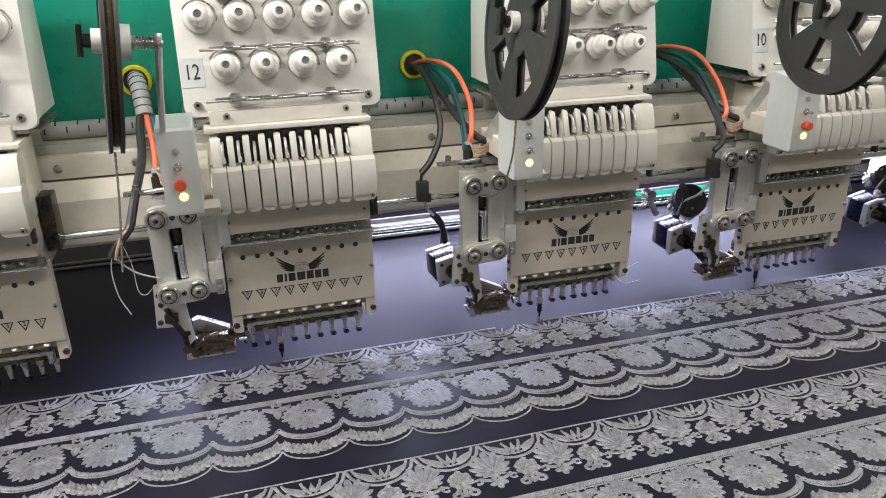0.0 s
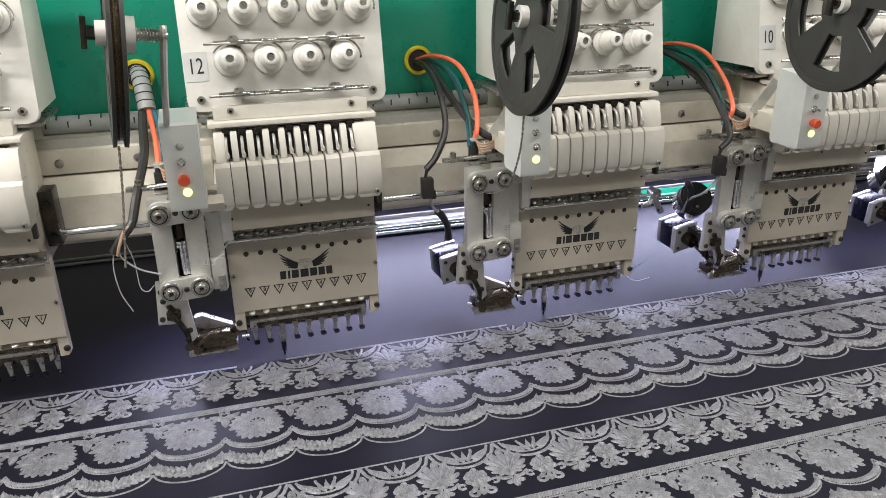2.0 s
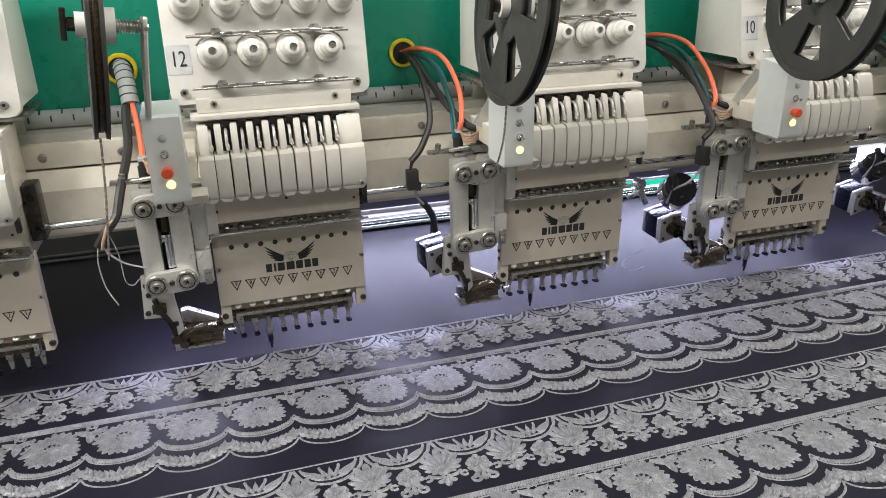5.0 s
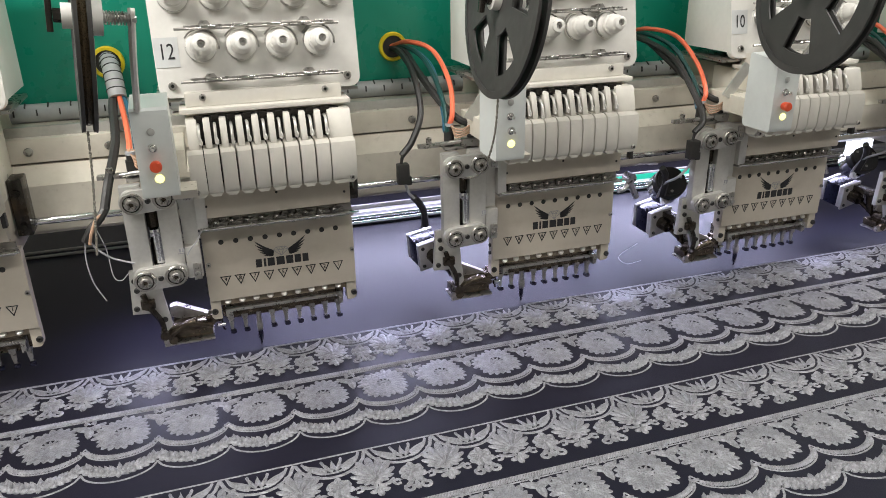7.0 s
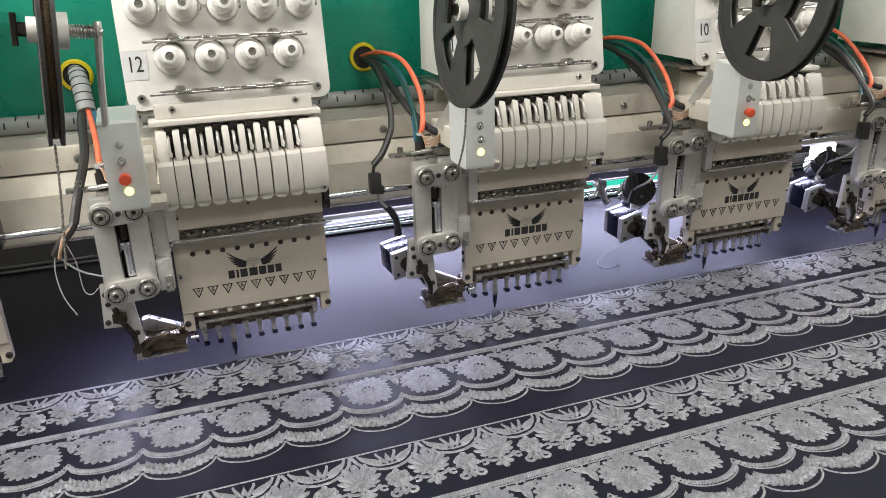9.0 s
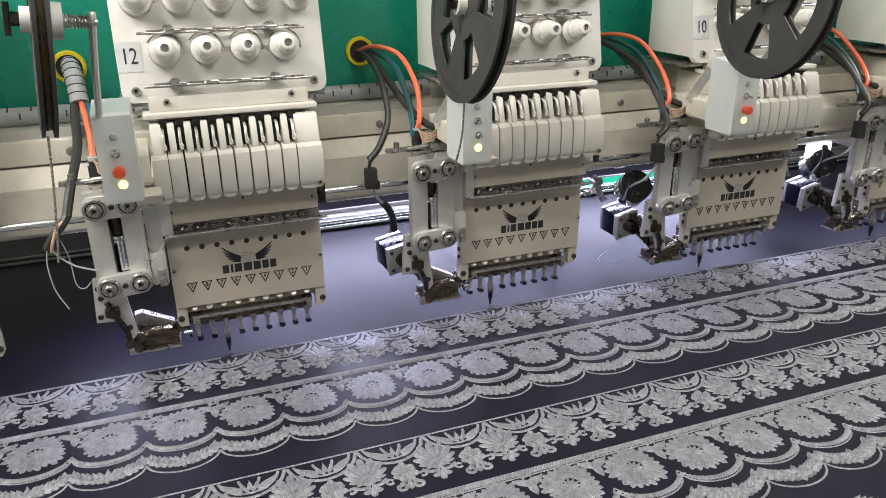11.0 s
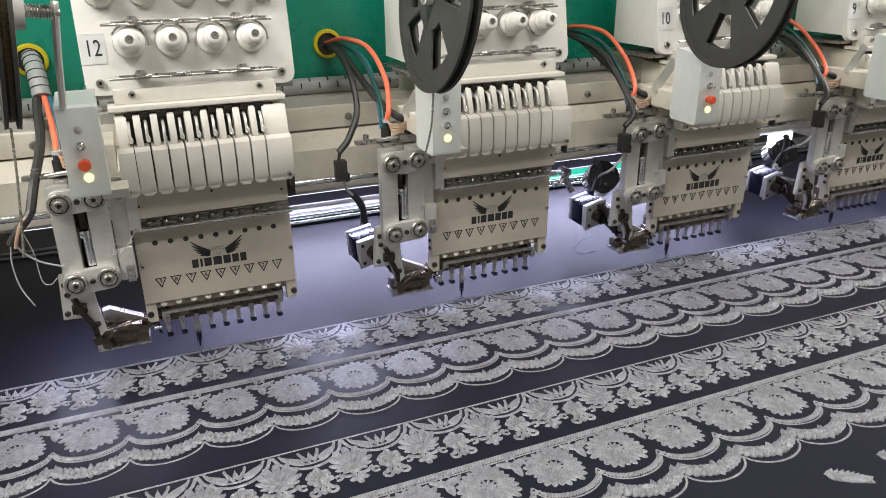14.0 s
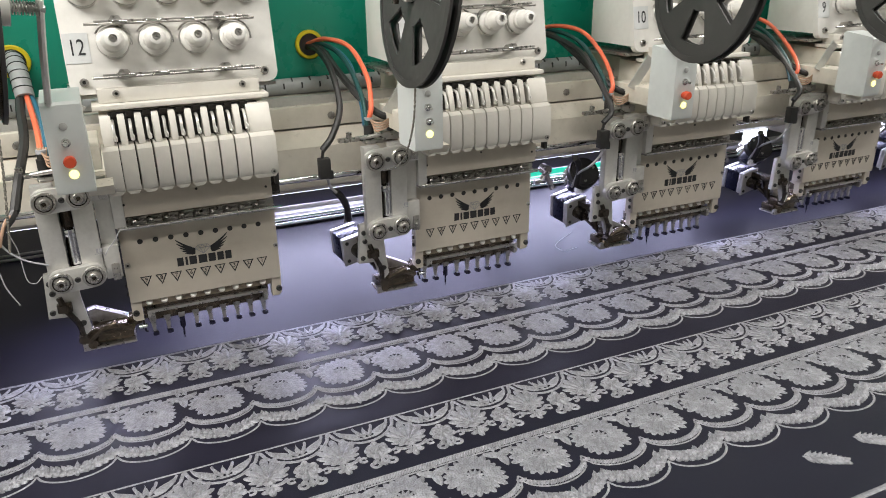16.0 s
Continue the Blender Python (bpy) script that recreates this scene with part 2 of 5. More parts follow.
def finish(name, bm, mat, flat=False):
    bmesh.ops.recalc_face_normals(bm, faces=bm.faces)
    mesh = bpy.data.meshes.new(name)
    bm.to_mesh(mesh)
    bm.free()
    mesh.materials.append(mat)
    if not flat:
        mesh.polygons.foreach_set("use_smooth", [True] * len(mesh.polygons))
        mesh.set_sharp_from_angle(angle=radians(35))
    return mesh


def shared(key, mat, build, flat=False):
    """One mesh for all alike parts; build(bm) makes it the first time."""
    if key not in MESHES:
        bm = bmesh.new()
        build(bm)
        MESHES[key] = finish(key, bm, mat, flat)
    return MESHES[key]


def part(name, mesh, parent, m=None, label=""):
    ob = new(name, mesh)
    ob.parent = parent
    if m is not None:
        ob.matrix_basis = m
    if label:
        ob["label"] = label
    return ob


def thing(name, m, label, category, group="", kind="", mesh=None):
    ob = new(name, mesh)
    ob.matrix_basis = m
    return tagged(ob, label, category, group, kind)


def solid(name, mat, build, label, category="", group="", kind="", m=None, flat=False):
    bm = bmesh.new()
    build(bm)
    return thing(name, m or Matrix(), label, category, group, kind, finish(name, bm, mat, flat))


def writing(key, text, size, mat, depth=0.0003):
    """Raised writing from the built-in font, upright in x and z, centred."""
    if key not in MESHES:
        curve = bpy.data.curves.new(key, "FONT")
        curve.body, curve.size, curve.extrude = text, size, depth
        curve.align_x, curve.align_y, curve.resolution_u = "CENTER", "CENTER", 3
        ob = new("writing_form", curve)
        bpy.context.view_layer.update()
        mesh = bpy.data.meshes.new_from_object(ob.evaluated_get(bpy.context.evaluated_depsgraph_get()))
        bpy.data.objects.remove(ob)
        mesh.transform(pose(0, 0, 0, 90, 0, 0))
        mesh.materials.clear()
        mesh.materials.append(mat)
        MESHES[key] = mesh
    return MESHES[key]

# ---- setting ----
CLOTH_Z = -0.05          # top of the cloth
FLOOR_Z = -0.92
STEP = 0.4               # from head to head
NEEDLES = [-0.0744 + 0.0186 * i for i in range(9)]
WORKING = 2              # the needle that sews


def build_room():
    def slab(*a):
        return lambda bm: box(bm, *a)
    solid("floor", CONCRETE, slab(-3, 6, -4, 3, FLOOR_Z - 0.1, FLOOR_Z), "grey concrete workshop floor", "floor", kind="structure")
    solid("ceiling", PLASTER, slab(-3, 6, -4, 3, 1.7, 1.8), "off-white workshop ceiling", "ceiling", kind="structure")
    solid("wall_north", PLASTER, slab(-3, 6, 3, 3.1, FLOOR_Z, 1.7), "off-white plastered wall", "wall", kind="structure")
    solid("wall_south", PLASTER, slab(-3, 6, -4.1, -4, FLOOR_Z, 1.7), "off-white plastered wall", "wall", kind="structure")
    solid("wall_west", PLASTER, slab(-3.1, -3, -4, 3, FLOOR_Z, 1.7), "off-white plastered wall", "wall", kind="structure")
    solid("wall_east", PLASTER, slab(6, 6.1, -4, 3, FLOOR_Z, 1.7), "off-white plastered wall", "wall", kind="structure")
    for tx, ty, share in TUBES:
        lamp = thing("ceiling_lamp", pose(tx, ty, 1.57), "white batten ceiling lamp with lit tubes", "lamp", "ceiling lamps")
        part("batten", shared("batten", WHITE, lambda bm: box(bm, -0.62, 0.62, -0.05, 0.05, 0, 0.13, 0.004)), lamp)
        for dy in (-0.025, 0.025):
            part("tube", shared("tube", TUBE_GLASS, lambda bm: rod(bm, (-0.6, 0, -0.018), (0.6, 0, -0.018), 0.013)), lamp, pose(0, dy, 0))


def build_machine():
    bed = thing("machine_bed", Matrix(), "ivory steel embroidery machine table under the cloth", "machine table")
    part("table_top", shared("table_top", IVORY, lambda bm: box(bm, -1.6, 3.6, -0.72, 0.9, CLOTH_Z - 0.034, CLOTH_Z - 0.0045, 0.003)), bed)
    for x in (-1.4, 1.0, 3.4):
        for y in (-0.6, 0.75):
            part("leg", shared("leg", IVORY, lambda bm: box(bm, -0.05, 0.05, -0.05, 0.05, FLOOR_Z, CLOTH_Z - 0.034, 0.004)), bed, pose(x, y, 0))

    beam = thing("machine_beam", Matrix(), "ivory painted steel beam that carries the heads", "machine beam")
    part("back_ledge", shared("back_ledge", IVORY, lambda bm: box(bm, -1.6, 3.6, 0.1, 0.19, 0.222, 0.259, 0.003)), beam)
    part("back_strip", shared("back_strip", ALLOY, lambda bm: box(bm, -1.6, 3.6, 0.093, 0.1, 0.228, 0.268, 0.001)), beam)
    part("upper_rail", shared("upper_rail", IVORY, lambda bm: box(bm, -1.6, 3.6, 0.077, 0.0925, 0.226, 0.256, 0.002)), beam)

    def sloped(bm):
        prism(bm, [(0.19, 0.136), (0.06, 0.139), (0.052, 0.145), (0.052, 0.203), (0.0765, 0.2235), (0.19, 0.2235)], 5.2, pose(-1.6, 0, 0, 90, 0, 90), 0.0)
    part("lower_rail", shared("lower_rail", IVORY, sloped), beam)
    part("guide_rod", shared("guide_rod", CHROME, lambda bm: rod(bm, (-1.6, 0.04, 0.162), (3.6, 0.04, 0.162), 0.0045, seg=16)), beam, label="polished steel guide rod")
    screw = shared("beam_screw", STEEL, lambda bm: lathe(bm, [(0.0055, 0), (0.0055, 0.003), (0.004, 0.005), (0.0022, 0.0052), (0.0022, 0.002)], pose(0, 0, 0, 90, 0, 0), 16))
    for k in range(-2, 7):
        for dx in (-0.1926, -0.285):
            part("screw", screw, beam, pose(STEP * k + dx, 0.0768, 0.2405))

    panel = thing("green_panel", Matrix(), "glossy green enamelled machine cover panel", "machine panel")
    part("sheet", shared("green_sheet", GREEN, lambda bm: box(bm, -1.6, 3.6, 0.19, 0.2, 0.22, 0.9)), panel)
    ring = shared("grommet_ring", YELLOW, lambda bm: ring_form(bm, 0.0165, 0.0218, 0.005))
    hole = shared("grommet_hole", BLACK, lambda bm: rod(bm, (0, 0.0005, 0), (0, -0.0012, 0), 0.017, seg=24))
    for k in range(-2, 6):
        part("grommet", ring, panel, pose(STEP * k - 0.1875, 0.1895, 0.3285), "yellow plastic cable grommet")
        part("cable_hole", hole, panel, pose(STEP * k - 0.1875, 0.1895, 0.3285))

    def sleeve(bm):
        hose(bm, [(-1.6 + 0.0075 * i, 0.168, 0.271) for i in range(693)], 0.0125, 14, 0)
    conduit = solid("cable_conduit", SLEEVE, sleeve, "grey slotted cable sleeve along the beam", "cable sleeve")
    nick = shared("sleeve_slot", BLACK, lambda bm: box(bm, -0.0009, 0.0009, -0.0012, 0.0008, -0.0042, 0.0042))
    for i in range(140):
        x = -0.75 + 0.0138 * i
        part("slot", nick, conduit, Matrix.Translation((x, 0.168, 0.271)) @ pose(0, 0, 0, -62 if i % 2 else -12, 0, 0) @ pose(0, -0.0124, 0))

    rail = thing("rear_frame_rail", Matrix(), "bright aluminium pantograph rail at the back of the cloth", "machine rail")
    part("profile", shared("rail_profile", ALLOY, lambda bm: (box(bm, 0.0, 3.6, 0.488, 0.509, CLOTH_Z + 0.001, CLOTH_Z + 0.014, 0.002), box(bm, 0.0, 3.6, 0.5092, 0.516, CLOTH_Z + 0.001, CLOTH_Z + 0.022, 0.001))), rail)
    for y, r in ((0.474, 0.006), (0.4545, 0.0035)):
        part("tube", shared("rail_tube_%d" % (r * 1e4), CHROME, lambda bm: rod(bm, (0.0, 0, CLOTH_Z + r), (3.6, 0, CLOTH_Z + r), r)), rail, pose(0, y, 0.001), "polished steel tube")
    # black strips added for the dark, shaded gaps between the tubes
    for y0, y1 in ((0.4806, 0.4878), (0.4584, 0.4674), (0.4465, 0.4508)):
        part("clamp_strip", shared("clamp_strip_%d" % (y0 * 1e4), BLACK, lambda bm: box(bm, 0.0, 3.6, y0, y1, CLOTH_Z + 0.001, CLOTH_Z + 0.005)), rail)

    # left of x = 0 the rail lies in shade: added rods mimic its lit edges
    for y in (0.487, 0.512):
        part("edge_wire", shared("edge_wire", ALLOY, lambda bm: rod(bm, (-1.4, 0, CLOTH_Z + 0.003), (-0.004, 0, CLOTH_Z + 0.003), 0.0026)), rail, pose(0, y, 0))
    strip = thing("led_strip_lamp", Matrix(), "cold white light strip behind the machine beam", "lamp", "light strips")
    tilt = pose(0.68, 0.56, 0.085, -44, 0, 0)
    part("channel", shared("strip_channel", ALLOY, lambda bm: box(bm, -0.7, 0.7, -0.03, 0.03, 0.0045, 0.012, 0.001)), strip, tilt)
    part("diffuser", shared("strip_diffuser", LAMP_WHITE, lambda bm: box(bm, -0.69, 0.69, -0.026, 0.026, 0.0012, 0.004)), strip, tilt, "glowing cold white diffuser")
    for x in (0.08, 0.68, 1.28):
        part("bracket", shared("strip_bracket", ALLOY, lambda bm: box(bm, -0.01, 0.01, 0.17, 0.57, 0.1, 0.1358)), strip, pose(x, 0, 0))
    strip = thing("led_strip_lamp", Matrix(), "thin cold white sewing light strip under the beam", "lamp", "light strips")
    part("channel", shared("sewing_channel", ALLOY, lambda bm: box(bm, -0.25, 2.46, 0.126, 0.144, 0.1175, 0.1193, 0.0005)), strip)
    part("diffuser", shared("sewing_diffuser", LAMP_WHITE, lambda bm: box(bm, -0.24, 2.45, 0.129, 0.141, 0.1161, 0.1173)), strip, label="glowing cold white diffuser")
    tube = thing("light_tube", pose(0, 0, 0), "glowing teal light tube behind the cloth", "lamp")
    part("tube", shared("teal_tube", LAMP_TEAL, lambda bm: rod(bm, (0.62, 0.3, 0.033), (0.98, 0.3, 0.033), 0.0072)), tube)
    part("core", shared("teal_core", LAMP_CORE, lambda bm: rod(bm, (0.62, 0.2931, 0.0305), (0.98, 0.2931, 0.0305), 0.0016)), tube)
    for x in (0.62, 0.98):
        part("foot", shared("tube_foot", BLACK, lambda bm: box(bm, -0.008, 0.008, 0.29, 0.31, CLOTH_Z + 0.0005, 0.026)), tube, pose(x, 0, 0))


def ring_form(bm, r0, r1, depth, seg=28):
    """A flat ring that faces -y."""
    rows = []
    for r, y in ((r0, 0), (r0, -depth), (r1 * 0.93, -depth), (r1, -depth * 0.6), (r1, 0)):
        rows.append([bm.verts.new((r * math.cos(2 * math.pi * i / seg), y, r * math.sin(2 * math.pi * i / seg))) for i in range(seg)])
    for a, b in zip(rows, rows[1:] + rows[:1]):
        for i in range(seg):
            bm.faces.new((a[i], a[(i + 1) % seg], b[(i + 1) % seg], b[i]))


# ---- the sewing heads ----
BOARD = pose(0, 0.0, 0.307, -11, 0, 0)      # the tension board leans back; its own z runs up the board


def screw_mesh(r, mat=STEEL, key="screw"):
    def build(bm):
        lathe(bm, [(r, 0), (r, r * 0.5), (r * 0.8, r * 0.75), (r * 0.42, r * 0.75), (r * 0.36, r * 0.3)], pose(0, 0, 0, 90, 0, 0), 14)
    name = "%s_%d" % (key, round(r * 1e5))
    fresh = name not in MESHES
    mesh = shared(name, mat, build)
    if fresh:
        # shade in the socket is painted: its faces take the black material
        mesh.materials.append(BLACK)
        for face in mesh.polygons:
            face.material_index = int(math.hypot(face.center.x, face.center.z) < r * 0.41)
    return mesh


def finger_form(w, narrow):
    """A cover finger: profile in depth and height, with a narrow neck above the step and a pointed foot."""
    def build(bm):
        face = [(-0.02, 0.2), (-0.0465, 0.2), (-0.05, 0.206), (-0.05, 0.2375), (-0.0475, 0.2485), (-0.042, 0.2525), (-0.02, 0.2525)]
        m = Matrix(((0, 0, 1, -w / 2), (1, 0, 0, 0), (0, 1, 0, 0), (0, 0, 0, 1)))
        prism(bm, face, w, m)
        neck = [(-0.02, 0.2526), (-0.0405, 0.2526), (-0.0385, 0.2605), (-0.031, 0.283), (-0.0285, 0.2855), (-0.012, 0.2855), (-0.012, 0.2526)]
        m = Matrix(((0, 0, 1, -narrow / 2 - (0.0013 if narrow < w * 0.6 else 0)), (1, 0, 0, 0), (0, 1, 0, 0), (0, 0, 0, 1)))
        prism(bm, neck, narrow, m)
        foot = [(-w / 2, 0.2), (-w / 2 + 0.004, 0.1955), (w / 2 - 0.004, 0.1955), (w / 2, 0.2)]
        prism(bm, foot, 0.022, Matrix(((1, 0, 0, 0), (0, 0, 1, -0.0465), (0, 1, 0, 0), (0, 0, 0, 1))))
        bmesh.ops.bevel(bm, geom=[e for e in bm.edges if e.is_manifold and e.calc_face_angle() > 0.9], offset=0.0007, segments=2, profile=0.6, affect="EDGES")
    return build


def knob_form(bm):
    m = pose(0, 0, 0, 90, 0, 0)
    lathe(bm, [(0.0175, 0), (0.0182, 0.0015), (0.0175, 0.004), (0.0135, 0.0045), (0.0135, 0.0065), (0.0172, 0.0078), (0.0172, 0.011), (0.0155, 0.012),
               (0.0118, 0.0125), (0.0115, 0.0165), (0.0138, 0.0185), (0.0138, 0.0225), (0.0118, 0.024)], m, 28)
    cap = []
    seg = 40
    for r, h in ((0.0118, 0.024), (0.0112, 0.033), (0.0085, 0.037), (0.0085, 0.043), (0.0062, 0.0445), (0.0046, 0.0446), (0.004, 0.04)):
        ring = []
        for i in range(seg):
            rr = r * (1 + (0.045 if i % 2 and 0.024 <= h <= 0.034 else 0))
            ring.append(bm.verts.new(m @ Vector((rr * math.cos(2 * math.pi * i / seg), rr * math.sin(2 * math.pi * i / seg), h))))
        cap.append(ring)
    for a, b in zip(cap, cap[1:]):
        for i in range(seg):
            bm.faces.new((a[i], a[(i + 1) % seg], b[(i + 1) % seg], b[i]))
    bm.faces.new(cap[-1])


def spring_form(bm):
    pts = [(0.0165 * math.cos(a) * s, -0.0035 - 0.0005 * i, 0.0165 * math.sin(a) * s) for i, (a, s) in
           enumerate([(2.6 - 0.28 * j, 1.22) for j in range(11)])]
    hose(bm, pts, 0.0011, 6, 3)


def lever_form(bm):
    """A take-up lever: a bent steel finger with an eye at its end."""
    hose(bm, [(0, -0.014, 0.277), (0, -0.027, 0.2785), (-0.0002, -0.0355, 0.275), (-0.0004, -0.0395, 0.268), (-0.0004, -0.0405, 0.2615), (-0.0002, -0.0395, 0.2585)], 0.0018, 8, 5)
    hose(bm, [(0.0, -0.0405, 0.2655), (0.0014, -0.0425, 0.262), (0.001, -0.0425, 0.2585), (-0.0006, -0.0415, 0.259)], 0.0012, 6, 4)


def foot_form(bm):
    """A presser foot: clamp, flat tapering stem and a toe bent forward."""
    box(bm, -0.0044, 0.0038, -0.0065, 0.002, -0.003, 0.0165, 0.0012)
    prism(bm, [(-0.0034, -0.0028), (0.003, -0.0028), (0.0027, -0.011), (0.0018, -0.0185), (-0.0016, -0.0185), (-0.0028, -0.011)], 0.0035, Matrix(((1, 0, 0, 0), (0, 0, -1, -0.001), (0, 1, 0, 0), (0, 0, 0, 1))))
    prism(bm, [(-0.0036, 0.002), (0.002, 0.0025), (0.0042, -0.001), (0.0045, -0.0055), (0.001, -0.008), (-0.003, -0.0062)], 0.0042, pose(0.0006, 0, -0.0242), 0.0008)


def foot_mesh():
    fresh = "presser_foot" not in MESHES
    mesh = shared("presser_foot", BAR_STEEL, foot_form)
    if fresh:
        mesh.materials.append(TOE_STEEL)
        for face in mesh.polygons:
            face.material_index = int(face.center.z < -0.0186)
    return mesh


def needle_form(bm):
    rod(bm, (0, 0, 0.035), (0, 0, 0.004), 0.0033, seg=12)
    box(bm, -0.0042, 0.0042, -0.0045, 0.0045, -0.004, 0.006, 0.001)
    lathe(bm, [(0.0022, -0.0215), (0.0036, -0.02), (0.0038, -0.016), (0.0034, -0.0042)], None, 12)
    rod(bm, (0, 0, -0.0216), (0, 0, -0.03), 0.0014, seg=8)
    rod(bm, (0, 0, -0.03), (0, 0, -0.038), 0.0014, 0.0003, seg=8)


def needle_mesh():
    fresh = "needle_bar" not in MESHES
    mesh = shared("needle_bar", BAR_STEEL, needle_form)
    if fresh:
        mesh.materials.append(TOE_STEEL)
        for face in mesh.polygons:
            face.material_index = int(face.center.z < -0.0041)
    return mesh


PLATE_FRONT = Matrix(((1, 0, 0, 0), (0, 0, -1, -0.0001), (0, 1, 0, 0), (0, 0, 0, 1)))   # x, y of a drawing to x, z of the plate


def wing_form(sign):
    """A spread wing: swept blades that fan from the gem."""
    def build(bm):
        for i, (x0, z0, x1, z1, w) in enumerate(((0.0095, 0.099, 0.0335, 0.1155, 0.0024), (0.0095, 0.0972, 0.0325, 0.1098, 0.0022), (0.0098, 0.0955, 0.0302, 0.1042, 0.002), (0.01, 0.094, 0.0272, 0.0992, 0.0018), (0.0105, 0.0927, 0.0232, 0.0948, 0.0015))):
            up, low = [], []
            for j in range(9):
                t = j / 8
                x, z = x0 + (x1 - x0) * t, z0 + (z1 - z0) * t ** 1.35
                half = w * 1.08 * (1 - t) ** 0.42 * (0.5 + 0.5 * min(1, t * 4))
                up.append((x * sign, z + half * 0.8))
                low.append((x * sign, z - half))
            line = low + up[::-1][1:]
            prism(bm, line, 0.0004, PLATE_FRONT)
    return build


def gem_form(bm):
    w, top, mid, low = 0.0098, 0.1035, 0.0995, 0.0912
    ring = [(-w * 0.6, top), (w * 0.6, top), (w, mid), (0, low), (-w, mid)]
    lines = [(ring[i], ring[(i + 1) % 5]) for i in range(5)] + [(ring[4], ring[2]), ((-w * 0.35, mid), (0, low)), ((w * 0.35, mid), (0, low)),
             ((-w * 0.6, top), (-w * 0.35, mid)), ((w * 0.6, top), (w * 0.35, mid)), ((0, top), (-w * 0.35, mid)), ((0, top), (w * 0.35, mid))]
    for (x0, y0), (x1, y1) in lines:
        d = Vector((x1 - x0, y1 - y0)).normalized() * 0.00035
        prism(bm, [(x0 - d.y, y0 + d.x), (x0 + d.y, y0 - d.x), (x1 + d.y, y1 - d.x), (x1 - d.y, y1 + d.x)], 0.0004, PLATE_FRONT)


def mark_form(bm):
    """A triangle outline that stands on its point."""
    w, top, low = 0.0072, 0.0065, -0.0078
    corners = [(-w, top), (w, top), (0, low)]
    inner = [(x * 0.72, 0.0015 + (y - 0.0015) * 0.72 + 0.0003) for x, y in corners]
    for i in range(3):
        j = (i + 1) % 3
        prism(bm, [corners[i], corners[j], inner[j], inner[i]], 0.0003, PLATE_FRONT)


def plate_form(bm):
    box(bm, -0.098, 0.098, 0.0, 0.016, 0.038, 0.143, 0.0012)
    for s in (-1, 1):
        prism(bm, [(-0.0065, 0.038), (0.0065, 0.038), (0.0065, 0.014), (0.003, 0.01), (-0.0065, 0.01)] if s > 0 else [(-0.0065, 0.038), (0.0065, 0.038), (0.0065, 0.01), (-0.003, 0.01), (-0.0065, 0.014)],
              0.012, Matrix(((1, 0, 0, s * 0.0915), (0, 0, -1, 0.016), (0, 1, 0, 0), (0, 0, 0, 1))))


def board_form(bm):
    w, h, r = 0.12, 0.22, 0.012
    line = []
    for cx, cy, a0 in ((w - r, r, -90), (w - r, h - r, 0), (-w + r, h - r, 90), (-w + r, r, 180)):
        line += [(cx + r * math.cos(radians(a0 + 15 * i)), cy + r * math.sin(radians(a0 + 15 * i))) for i in range(7)]
    prism(bm, line, 0.01, Matrix(((1, 0, 0, 0), (0, 0, -1, 0.01), (0, 1, 0, 0), (0, 0, 0, 1))), 0.0015)


